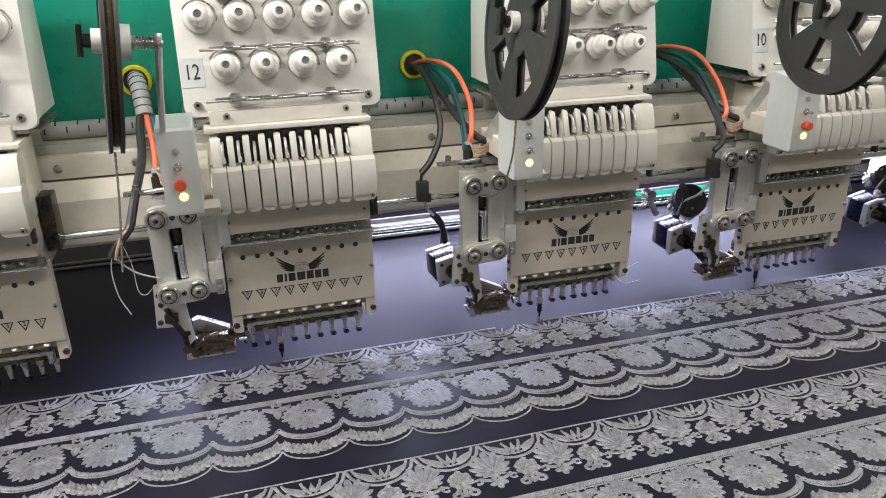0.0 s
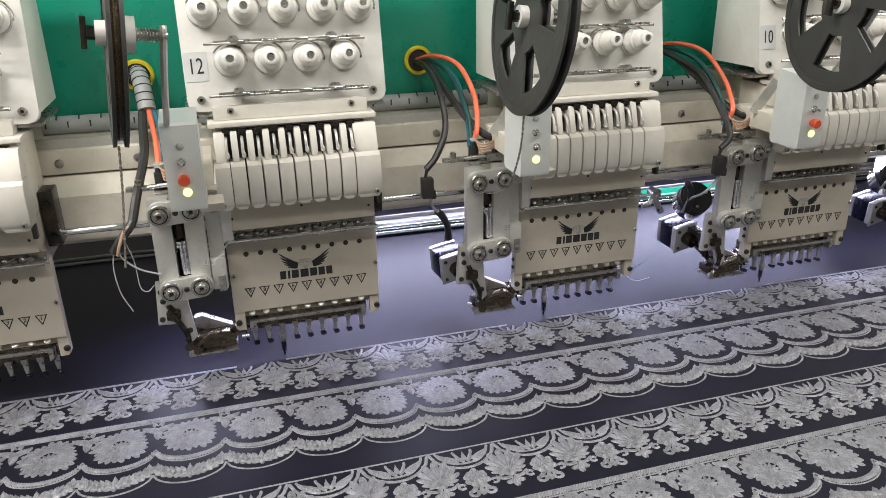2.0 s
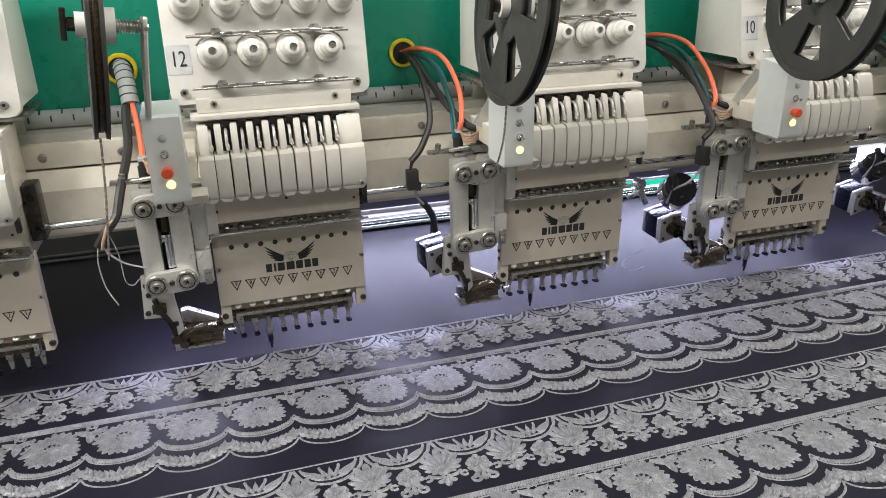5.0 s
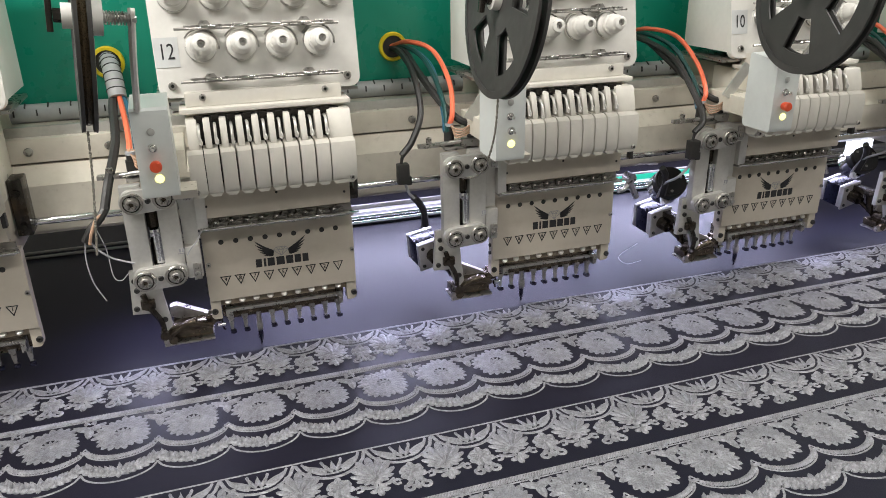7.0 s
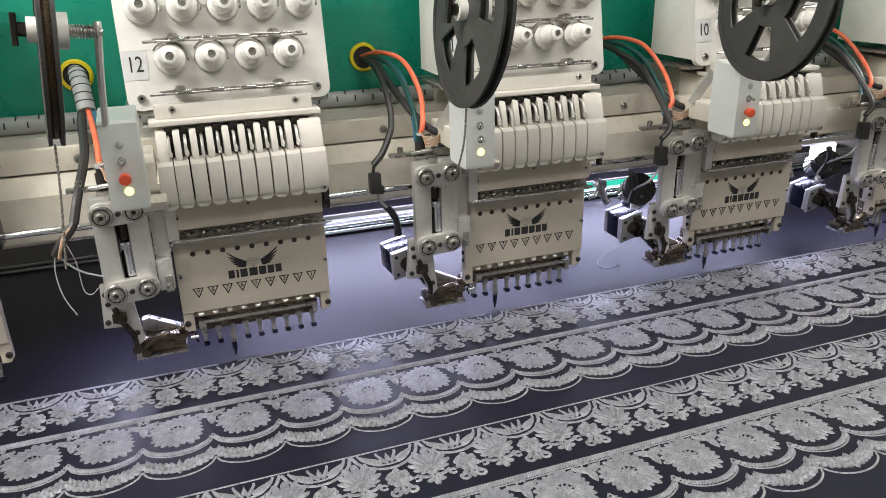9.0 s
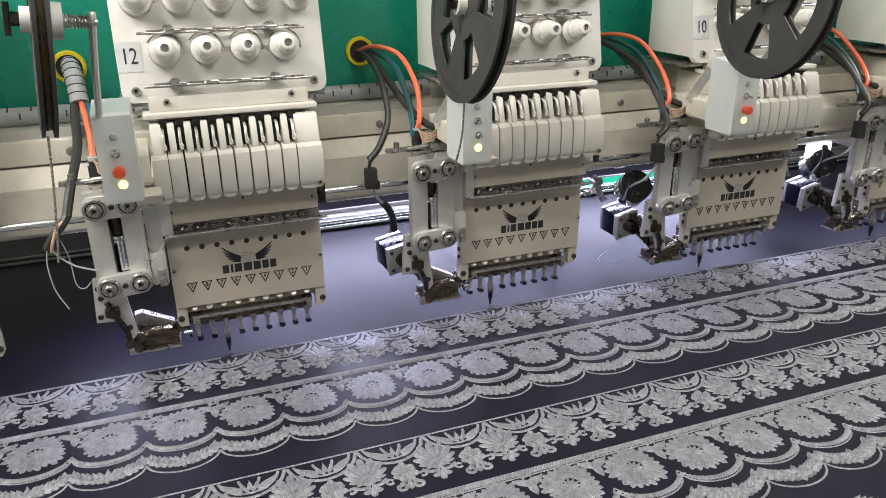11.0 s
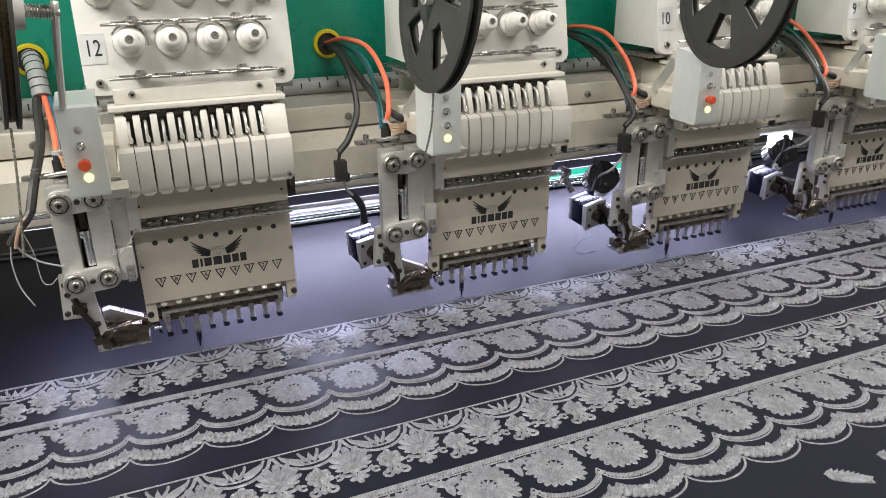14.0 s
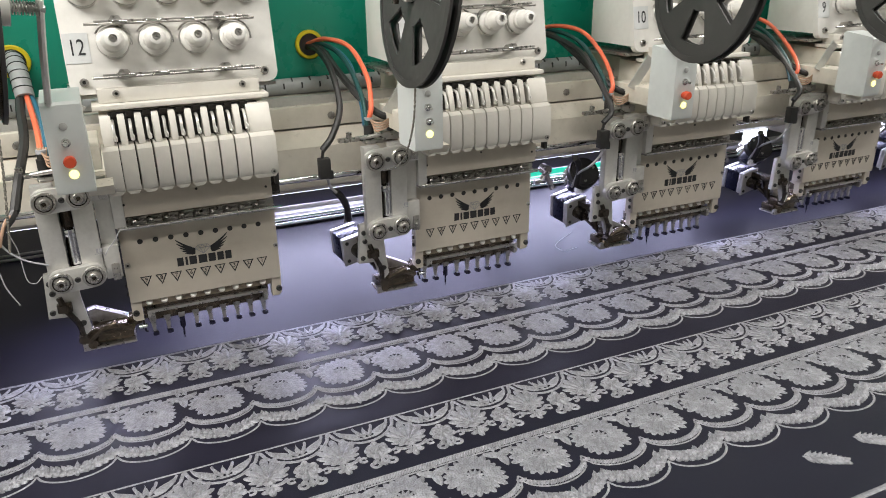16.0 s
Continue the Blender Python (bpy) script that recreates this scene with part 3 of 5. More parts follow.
def build_head(k, number):
    head = thing("embroidery_head", pose(STEP * k, 0, 0), "ivory embroidery head numbered %s with nine needles and white tension knobs" % number, "embroidery head", "heads along the beam")
    part("body", shared("head_body", FACE, lambda bm: (box(bm, -0.086, 0.086, 0.0165, 0.185, 0.1195, 0.29, 0.003), box(bm, -0.09, 0.09, 0.0163, 0.03, 0.03, 0.1435), box(bm, -0.094, 0.094, -0.02, 0.0515, 0.1595, 0.2, 0.003), box(bm, -0.092, 0.092, -0.002, 0.0515, 0.1435, 0.1593))), head)
    part("back_case", shared("head_case", IVORY, lambda bm: box(bm, -0.095, 0.095, -0.011, 0.07, 0.2005, 0.2893, 0.003)), head)
    part("board_support", shared("board_support", WHITE, lambda bm: prism(bm, [(0.012, 0.315), (0.12, 0.315), (0.12, 0.52), (0.055, 0.52)], 0.236, Matrix(((0, 0, 1, -0.118), (1, 0, 0, 0), (0, 1, 0, 0), (0, 0, 0, 1))))), head)
    plate = part("face_plate", shared("face_plate", FACE, plate_form), head)
    for x in NEEDLES:
        part("hole", shared("plate_hole", BLACK, lambda bm: lathe(bm, [(0.0034, 0), (0.0034, 0.0006)], pose(0, 0, 0, 90, 0, 0), 16)), plate, pose(x, 0, 0.12))
    for i, x in enumerate(NEEDLES):
        part("needle_mark", shared("needle_mark", INK, mark_form, True), plate, pose(x, 0, 0.0655), "black printed triangle")
        part("digit", writing("digit_%d" % (9 - i), str(9 - i), 0.0075, INK), plate, pose(x, -0.0004, 0.0672))
    for sign in (-1, 1):
        part("wing_print", shared("wing_print_%d" % sign, INK, wing_form(sign), True), plate, label="black printed wing shape")
    part("gem_print", shared("gem_print", GREY_INK, gem_form, True), plate, label="grey printed gem outline")
    for x0, x1 in ((-0.034, -0.0262), (-0.0237, -0.0208), (-0.0187, -0.0095), (-0.0071, 0.0035), (0.0056, 0.0148), (0.0169, 0.0252), (0.0273, 0.0352)):
        half = (x1 - x0) / 2
        part("print_bar", shared("print_bar_%d" % (half * 1e5), INK, lambda bm: box(bm, -half, half, -0.0004, 0.0001, -0.0057, 0.0057), True), plate, pose((x0 + x1) / 2, 0, 0.084), "black printed bar")
    for x, z, r in ((-0.0934, 0.0215, 0.0042), (0.0945, 0.0205, 0.0042)):
        part("screw", screw_mesh(r, BLACK, "black_screw"), plate, pose(x, 0.004, z))
    for x, z in ((0.0949, 0.0865), (-0.0934, 0.0908)):
        part("screw", screw_mesh(0.0032, STEEL), plate, pose(x, 0.0, z))
    for z in (0.06, 0.075, 0.048):
        part("side_screw", screw_mesh(0.003, BLACK, "black_screw"), plate, pose(-0.098, 0.008, z, 0, 0, -90))

    # needle clamp under the plate
    clamp = part("needle_clamp", shared("needle_clamp", BRONZE, lambda bm: (box(bm, -0.084, 0.082, 0.02, 0.042, 0.004, 0.0295, 0.001), box(bm, -0.08, 0.078, 0.034, 0.046, -0.006, 0.0042))), head, label="oily dark steel needle clamp")
    part("guide_bar", shared("guide_bar", STEEL, lambda bm: (box(bm, -0.072, 0.076, 0.002, 0.007, 0.0185, 0.023, 0.0006), box(bm, 0.072, 0.078, 0.002, 0.018, 0.006, 0.0225, 0.0006), box(bm, -0.08, -0.071, 0.002, 0.018, 0.012, 0.0225, 0.0006))), clamp)
    part("upper_strip", shared("upper_strip", BROWN_STEEL, lambda bm: box(bm, -0.088, 0.088, 0.0082, 0.0165, 0.027, 0.0375, 0.0006)), clamp)
    for x in NEEDLES:
        part("bolt", shared("clamp_bolt", LEVER, lambda bm: lathe(bm, [(0.0044, 0), (0.0044, 0.0016), (0.0032, 0.0028)], pose(0, 0, 0, 55, 0, 0), 14)), clamp, pose(x - 0.001, 0.0075, 0.0325))
    for i, x in enumerate(NEEDLES):
        if i != WORKING:
            part("presser_foot", foot_mesh(), head, pose(x, 0.0285, 0))
    part("trim_hook", shared("trim_hook", DARK_STEEL, lambda bm: hose(bm, [(-0.087, 0.02, 0.015), (-0.0865, 0.016, 0.005), (-0.0855, 0.02, -0.012), (-0.0835, 0.023, -0.016)], 0.0014, 6, 4)), head)
    needle = part("needle_bar", needle_mesh(), head, pose(NEEDLES[WORKING], 0.0285, 0), "shining working needle bar")

    # thread rail above the plate
    rail = part("thread_rail", shared("thread_rail", STEEL, lambda bm: (box(bm, -0.0972, 0.0972, -0.0205, -0.0005, 0.1432, 0.146, 0.0006), box(bm, -0.097, 0.097, -0.0222, -0.0206, 0.1436, 0.1488, 0.0005))), head, label="worn steel thread guide rail")
    part("rail_back", shared("rail_back", STEEL, lambda bm: box(bm, -0.0965, 0.0965, -0.006, -0.0022, 0.1462, 0.1545)), rail, label="worn steel backing of the rail")
    for x in NEEDLES:
        part("bead", shared("rail_bead", STEEL, lambda bm: (lathe(bm, [(0.002, 0), (0.0048, 0.001), (0.0048, 0.0034), (0.0028, 0.004), (0.004, 0.005), (0.003, 0.0072)], None, 12), box(bm, 0.0042, 0.0128, -0.0022, 0.0012, 0.0005, 0.0042, 0.0006))), rail, pose(x - 0.002, -0.0125, 0.1464))
        part("clip", shared("rail_clip", STEEL, lambda bm: box(bm, -0.006, 0.006, -0.0011, 0.0011, -0.0009, 0.0009, 0.0004)), rail, pose(x + 0.004, -0.0165, 0.152, 0, -14, 24), "bright slanted thread clip")
    part("rail_rod", shared("rail_rod", CHROME, lambda bm: rod(bm, (-0.095, -0.0238, 0.1475), (0.103, -0.0238, 0.1475), 0.0013, seg=8)), rail)

    # finger cover with its take-up levers
    # black box put in as the shade inside the slots
    part("slot_backing", shared("slot_backing", BLACK, lambda bm: box(bm, -0.086, 0.086, -0.0195, -0.0112, 0.204, 0.2865)), head)
    for i in range(8):
        part("cover_finger", shared("cover_finger", FINGER, finger_form(0.0168, 0.0078)), head, pose(NEEDLES[i] + 0.003, 0, 0))
    part("cover_end", shared("cover_end_left", FINGER, finger_form(0.0178, 0.0122)), head, pose(-0.0896, 0, 0))
    part("cover_end", shared("cover_end_right", FINGER, finger_form(0.0305, 0.0285)), head, pose(0.0838, 0, 0))
    for x in NEEDLES:
        part("slot_block", shared("slot_block", DARK_STEEL, lambda bm: box(bm, -0.0046, 0.0046, -0.027, -0.0197, 0.2818, 0.2886, 0.0008)), head, pose(x - 0.0063, 0, 0))
    levers = [part("take_up_lever", shared("take_up_lever", LEVER, lever_form), head, pose(x - 0.0077, 0, 0)) for x in NEEDLES]
    for x in (-0.0933, 0.0925):
        part("screw", screw_mesh(0.0034, STEEL), head, pose(x, -0.05, 0.2035))
    for x, z in ((0.0, 0.185), (0.086, 0.176), (-0.086, 0.176)):
        part("small_screw", screw_mesh(0.0016, BLACK, "black_screw"), head, pose(x, -0.02, z))
    part("rod_bracket", shared("rod_bracket", DARK_STEEL, lambda bm: (box(bm, 0.0955, 0.112, 0.018, 0.05, 0.152, 0.222, 0.002), rod(bm, (0.1035, 0.018, 0.206), (0.1035, 0.0145, 0.206), 0.0045), rod(bm, (0.1035, 0.018, 0.164), (0.1035, 0.0145, 0.164), 0.0045))), head, label="oily black rod bracket")
    part("shelf", shared("board_shelf", STEEL, lambda bm: box(bm, -0.126, 0.119, 0.0125, 0.125, 0.3, 0.3045, 0.0008)), head)
    part("side_catch", shared("side_catch", BLACK, lambda bm: box(bm, 0.0955, 0.1005, -0.04, -0.03, 0.183, 0.199, 0.0008)), head)

    # strip and ledge under the tension board
    strip = part("board_strip", shared("board_strip", FINGER, lambda bm: (box(bm, -0.093, 0.093, -0.01, 0.012, 0.2965, 0.3135, 0.0015), box(bm, -0.101, 0.101, -0.022, 0.02, 0.2905, 0.2963, 0.001))), head)
    for x in (-0.0725, 0.0725):
        part("screw", screw_mesh(0.0042, STEEL), strip, pose(x, -0.01, 0.3075))

    board = part("tension_board", shared("tension_board", WHITE, board_form), head, BOARD)
    for x in (-0.104, 0.104):
        part("screw", screw_mesh(0.005, STEEL), board, pose(x, 0, 0.0135))
    knob = shared("tension_knob", WHITE, knob_form)
    for z, y0, xs in ((0.0565, 0, (-0.0665, -0.0208, 0.0249, 0.0706)), (0.114, 0, (-0.0905, -0.0448, 0.0009, 0.0466, 0.0923)), (0.171, 0, (-0.0665, -0.0208, 0.0249, 0.0706))):
        for x in xs:
            part("tension_knob", knob, board, pose(x, 0, z, 0, 0, 0), "white ribbed thread tension knob")
            part("tension_disc", shared("tension_disc", STEEL, lambda bm: lathe(bm, [(0.0166, 0.0046), (0.0175, 0.0052), (0.0166, 0.0062)], pose(0, 0, 0, 90, 0, 0), 28)), board, pose(x, 0, z))
            part("check_spring", shared("check_spring", STEEL, spring_form), board, pose(x, 0, z))
            part("knob_core", shared("knob_core", STEEL, lambda bm: lathe(bm, [(0.0034, 0.039), (0.0034, 0.0432), (0.0014, 0.0432), (0.0012, 0.041)], pose(0, 0, 0, 90, 0, 0), 12)), board, pose(x, 0, z))
    for z in (0.0165, 0.076, 0.134):
        guide = part("thread_guide", shared("thread_guide", STEEL, lambda bm: (rod(bm, (-0.094, -0.016, 0), (0.096, -0.016, 0), 0.0017, seg=8), box(bm, -0.083, 0.09, -0.0175, -0.0148, 0.0015, 0.004, 0.0005))), board, pose(0, 0, z), "bent steel thread guide")
        for x in (-0.06, 0.055):
            part("bracket", shared("guide_bracket", STEEL, lambda bm: prism(bm, [(-0.009, 0), (0.009, 0), (0.004, 0.0075), (-0.004, 0.0075)], 0.017, Matrix(((1, 0, 0, 0), (0, 0, -1, 0), (0, 1, 0, 0.001), (0, 0, 0, 1))))), guide, pose(x, 0, 0))
        for x in NEEDLES[1::2]:
            part("eyelet", shared("guide_eyelet", CHROME, lambda bm: box(bm, -0.008, 0.008, -0.0186, -0.0135, 0.0002, 0.0028, 0.0006)), guide, pose(x, 0, 0))
    tag = part("number_label", shared("number_label", STICKER, lambda bm: box(bm, -0.0135, 0.0135, -0.0006, 0.0002, -0.017, 0.017)), board, pose(-0.1055, 0, 0.052), "grey sticker with black numerals")
    part("numeral", writing("numeral_" + number, number, 0.024, INK), tag, pose(0, -0.0007, 0) @ Matrix.Diagonal((0.78, 1, 1.08, 1)))
    return head, needle, levers[WORKING]


# ---- sequin devices ----
def roller_form(bm):
    m = pose(0, 0, 0, 90, 0, 0)
    lathe(bm, [(0.013, 0), (0.013, 0.0035), (0.0122, 0.0045), (0.01, 0.0045), (0.0098, 0.0028), (0.0088, 0.0028), (0.0085, 0.0052), (0.0062, 0.0056), (0.006, 0.0088), (0.0052, 0.0094), (0.003, 0.0094), (0.0026, 0.006)], m, 24)


def roller_mesh():
    """A bearing; the groove round its bolt and the bolt's socket have their shade painted dark."""
    fresh = "roller" not in MESHES
    mesh = shared("roller", STEEL, roller_form)
    if fresh:
        mesh.materials.append(DARK_STEEL)
        for face in mesh.polygons:
            r = math.hypot(face.center.x, face.center.z)
            face.material_index = int(r < 0.0024 or 0.0086 < r < 0.0101)
    return mesh


def link_form(bm):
    """A rounded link plate between two rollers 36 mm apart."""
    r = 0.0145
    line = [(0.036 + r * math.cos(radians(a)), 0.0025 + r * math.sin(radians(a))) for a in range(-90, 91, 15)] + [(r * math.cos(radians(a)), r * math.sin(radians(a))) for a in range(90, 271, 15)]
    prism(bm, line, 0.009, Matrix(((1, 0, 0, 0), (0, 0, -1, 0), (0, 1, 0, 0), (0, 0, 0, 1))), 0.0012)


def motor_forms(parent, m):
    motor = part("motor", shared("motor_can", NAVY_METAL, lambda bm: box(bm, -0.021, 0.021, 0.0, 0.026, -0.021, 0.021, 0.003)), parent, m, "navy and silver stepper motor")
    part("end_cap", shared("motor_cap", ALLOY, lambda bm: box(bm, -0.0212, 0.0212, -0.0085, -0.0003, -0.0212, 0.0212, 0.003)), motor, label="silver motor flange")
    part("rear_cap", shared("motor_rear", ALLOY, lambda bm: box(bm, -0.0212, 0.0212, 0.0263, 0.034, -0.0212, 0.0212, 0.003)), motor)
    part("bracket", shared("motor_bracket", ALLOY, lambda bm: (box(bm, -0.0222, 0.0222, -0.0125, -0.0088, -0.0235, 0.0225, 0.001), box(bm, 0.0195, 0.0225, -0.024, -0.0127, -0.0235, 0.008, 0.001))), motor)
    part("shaft", shared("motor_shaft", DARK_STEEL, lambda bm: (rod(bm, (0, -0.0127, 0), (0, -0.03, 0), 0.0105, seg=20), rod(bm, (0, -0.03, 0), (0, -0.036, 0), 0.005, seg=12))), motor, label="brown oily shaft collar")
    for x in (-0.0155, 0.0155):
        for z in (-0.0155, 0.0155):
            part("screw", screw_mesh(0.0028, BLACK, "black_screw"), motor, pose(x, -0.0126, z))


def build_device(k, red, motor, cylinder):
    words = "aluminium sequin feeder with roller links, pale control box"
    dev = thing("sequin_device", pose(STEP * k, 0, 0), words + (" and motor" if motor else ""), "sequin device", "sequin devices beside the heads")
    # vertical arms between the two roller links
    part("arm", shared("outer_arm", ALLOY, lambda bm: box(bm, -0.181, -0.157, -0.026, -0.012, 0.085, 0.213, 0.002)), dev)
    part("arm", shared("inner_arm", ALLOY, lambda bm: box(bm, -0.143, -0.119, -0.026, -0.012, 0.088, 0.216, 0.002)), dev)
    part("mount_plate", shared("mount_plate", ALLOY, lambda bm: (box(bm, -0.1185, -0.1, -0.024, -0.012, 0.186, 0.214, 0.0015), box(bm, -0.1185, -0.1, -0.024, -0.012, 0.086, 0.128, 0.0015), box(bm, -0.118, -0.1, -0.0125, -0.006, 0.1, 0.2), box(bm, -0.1, -0.0865, -0.0215, 0.03, 0.1475, 0.205, 0.0015))), dev)
    part("piston_rod", shared("piston_rod", CHROME, lambda bm: (rod(bm, (-0.1485, -0.0215, 0.156), (-0.1485, -0.0215, 0.112), 0.0042, seg=12), box(bm, -0.1545, -0.144, -0.025, -0.016, 0.147, 0.156, 0.001), box(bm, -0.1455, -0.1435, -0.0245, -0.02, 0.112, 0.15))), dev, label="bright piston rod with its clip")
    part("spring_post", shared("spring_post", DARK_STEEL, lambda bm: (rod(bm, (-0.15, -0.012, 0.2), (-0.15, -0.012, 0.158), 0.008, seg=14), rod(bm, (-0.15, -0.012, 0.158), (-0.15, -0.012, 0.14), 0.0055, seg=12), rod(bm, (-0.15, -0.012, 0.14), (-0.15, -0.012, 0.1), 0.0065, seg=12))), dev, label="dark air cylinder post")
    for x, z in ((-0.168, 0.195), (-0.168, 0.0952)):
        link = part("link", shared("link", ALLOY, link_form), dev, pose(x, -0.0262, z))
        part("roller", roller_mesh(), link, pose(0, -0.009, 0))
        part("roller", roller_mesh(), link, pose(0.036, -0.009, 0.0025))
        part("screw", screw_mesh(0.0034, BLACK, "black_screw"), link, pose(0.018, -0.0089, 0.001))
    part("top_clamp", shared("top_clamp", STEEL, lambda bm: (box(bm, -0.172, -0.125, -0.01, 0.012, 0.213, 0.2185, 0.0015), box(bm, -0.205, -0.168, 0.002, 0.012, 0.2155, 0.221, 0.001), box(bm, -0.15, -0.125, -0.018, -0.004, 0.2186, 0.229, 0.0015), rod(bm, (-0.19, 0.006, 0.221), (-0.19, 0.006, 0.229), 0.004), rod(bm, (-0.178, -0.006, 0.222), (-0.15, -0.014, 0.226), 0.003))), dev, label="worn steel clamp")
    part("air_fitting", shared("air_fitting", BLACK, lambda bm: (rod(bm, (-0.163, 0.0, 0.2186), (-0.163, 0.0, 0.238), 0.007), rod(bm, (-0.163, 0.0, 0.238), (-0.163, 0.0, 0.2445), 0.005), rod(bm, (-0.135, -0.008, 0.2292), (-0.135, -0.008, 0.236), 0.005))), dev, label="black air fitting")
    part("fitting_collar", shared("fitting_collar", PALE_WIRE, lambda bm: rod(bm, (-0.163, 0.0, 0.2446), (-0.163, 0.0, 0.2485), 0.0058)), dev)
    # lower plate and slanted foot
    part("lower_plate", shared("lower_plate", ALLOY, lambda bm: prism(bm, [(-0.188, 0.1), (-0.155, 0.105), (-0.152, 0.06), (-0.147, 0.02), (-0.158, 0.008), (-0.168, 0.042), (-0.192, 0.042)], 0.008, Matrix(((1, 0, 0, 0), (0, 0, -1, -0.006), (0, 1, 0, 0), (0, 0, 0, 1))), 0.001)), dev)
    for x, z in ((-0.183, 0.088), (-0.186, 0.05), (-0.155, 0.03), (-0.182, 0.075)):
        part("screw", screw_mesh(0.0036, BLACK, "black_screw"), dev, pose(x, -0.014, z))
    part("crank", shared("crank", DARK_STEEL, lambda bm: (hose(bm, [(-0.176, -0.018, 0.07), (-0.17, -0.02, 0.052), (-0.16, -0.017, 0.03), (-0.158, -0.012, 0.012)], 0.0036, 8, 5), box(bm, -0.18, -0.163, -0.0215, -0.0145, 0.05, 0.062, 0.0015), rod(bm, (-0.172, -0.014, 0.056), (-0.172, -0.026, 0.056), 0.0055), rod(bm, (-0.158, -0.008, 0.009), (-0.158, -0.021, 0.009), 0.006))), dev, label="dark steel crank")
    part("foot_bar", shared("foot_bar", BAR_STEEL, lambda bm: prism(bm, [(-0.15, 0.034), (-0.141, 0.036), (-0.098, 0.014), (-0.094, 0.002), (-0.104, 0.001), (-0.15, 0.02)], 0.012, Matrix(((1, 0, 0, 0), (0, 0, -1, 0.03), (0, 1, 0, 0), (0, 0, 0, 1))), 0.001)), dev, m=pose(0, 0, -0.003), label="bright steel feeder foot")

    def feeder(bm):
        box(bm, -0.158, -0.1, 0.006, 0.034, -0.018, -0.006, 0.0012)
        box(bm, -0.148, -0.106, 0.0, 0.03, -0.0055, 0.006, 0.002)
        rod(bm, (-0.1, 0.012, 0.0), (-0.1, 0.03, 0.0), 0.0075)
        rod(bm, (-0.152, 0.0, 0.0), (-0.118, -0.004, 0.01), 0.005)
        box(bm, -0.098, -0.088, 0.015, 0.03, -0.006, 0.012, 0.001)
        hose(bm, [(-0.155, -0.002, -0.01), (-0.14, -0.006, 0.004), (-0.12, -0.004, 0.006), (-0.1, 0.004, -0.004)], 0.0042, 8, 5)
        rod(bm, (-0.15, -0.004, -0.014), (-0.15, 0.02, -0.014), 0.006, seg=12)
    part("feeder", shared("feeder", BRONZE, feeder), dev, pose(0, 0, 0.0065), "dark oily sequin feeder block")
    part("feed_tray", shared("feed_tray", STEEL, lambda bm: (box(bm, -0.16, -0.098, -0.002, 0.036, -0.0225, -0.0195, 0.0008), box(bm, -0.162, -0.154, -0.003, 0.004, -0.0224, -0.012, 0.0008))), dev, pose(0, 0, 0.0065))
    part("cutter_tip", shared("cutter_tip", CHROME, lambda bm: (box(bm, -0.0975, -0.0875, 0.008, 0.0135, 0.012, 0.03, 0.001), rod(bm, (-0.093, 0.006, 0.0), (-0.083, 0.008, -0.001), 0.003))), dev)
    for z in (0.2, 0.095):
        part("adjuster", shared("adjuster", STEEL, lambda bm: (box(bm, -0.1115, -0.102, -0.0275, -0.0242, -0.011, 0.011, 0.0015), rod(bm, (-0.1068, -0.0275, -0.003), (-0.1068, -0.031, -0.003), 0.0038))), dev, pose(0, 0, z))
    part("maker_mark", shared("maker_mark", GREY_INK, lambda bm: (box(bm, -0.125, -0.1225, -0.0262, -0.0255, 0.123, 0.128), box(bm, -0.1215, -0.119 + 0.0005, -0.0262, -0.0255, 0.123, 0.128), box(bm, -0.1265, -0.1185, -0.0262, -0.0255, 0.121, 0.122)), True), dev)
    if motor:
        motor_forms(dev, pose(-0.174, 0.07, 0.038, 0, 0, 9) @ pose(0, 0, 0, 8, -8, 0))
        part("motor_arm", shared("motor_arm", DARK_STEEL, lambda bm: (box(bm, -0.172, -0.154, -0.0055, 0.056, 0.046, 0.056, 0.001), rod(bm, (-0.16, 0.03, 0.046), (-0.15, 0.03, 0.012), 0.006), hose(bm, [(-0.165, 0.045, 0.03), (-0.15, 0.03, 0.012), (-0.14, 0.028, 0.0)], 0.004, 8, 4))), dev)
    if cylinder:
        # a black-faced motor: its face looks forward, up and aside, the bright can lies behind it
        face, way = Vector((-0.166, 0.05, 0.108)), Vector((-0.14, -0.78, 0.6)).normalized()
        can = part("motor_can", shared("side_motor", BLACK, lambda bm: (rod(bm, face - way * 0.012, face, 0.0262, seg=32), rod(bm, face, face + way * 0.003, 0.0225, seg=32))), dev, label="round black motor face")
        part("flange", shared("side_flange", CHROME, lambda bm: (rod(bm, face - way * 0.034, face - way * 0.0125, 0.0272, seg=32), rod(bm, face - way * 0.041, face - way * 0.0345, 0.021, seg=32))), can, label="bright steel motor can")
        for a in (20, 140, 260):
            spot = way.to_track_quat("Z", "Y").to_matrix().to_4x4() @ Vector((0.017 * math.cos(radians(a)), 0.017 * math.sin(radians(a)), 0))
            part("screw", shared("face_screw", STEEL, lambda bm: rod(bm, way * 0.0031, way * 0.0045, 0.0024, seg=10)), can, Matrix.Translation(face + spot))
        part("lever", shared("side_lever", STEEL, lambda bm: (hose(bm, [(-0.197, 0.098, 0.07), (-0.208, 0.1, 0.092), (-0.212, 0.1, 0.104)], 0.0055, 8, 4), rod(bm, (-0.212, 0.092, 0.106), (-0.212, 0.11, 0.106), 0.0085), hose(bm, [(-0.212, 0.1, 0.1), (-0.222, 0.098, 0.088), (-0.234, 0.098, 0.086)], 0.0045, 8, 4))), can)

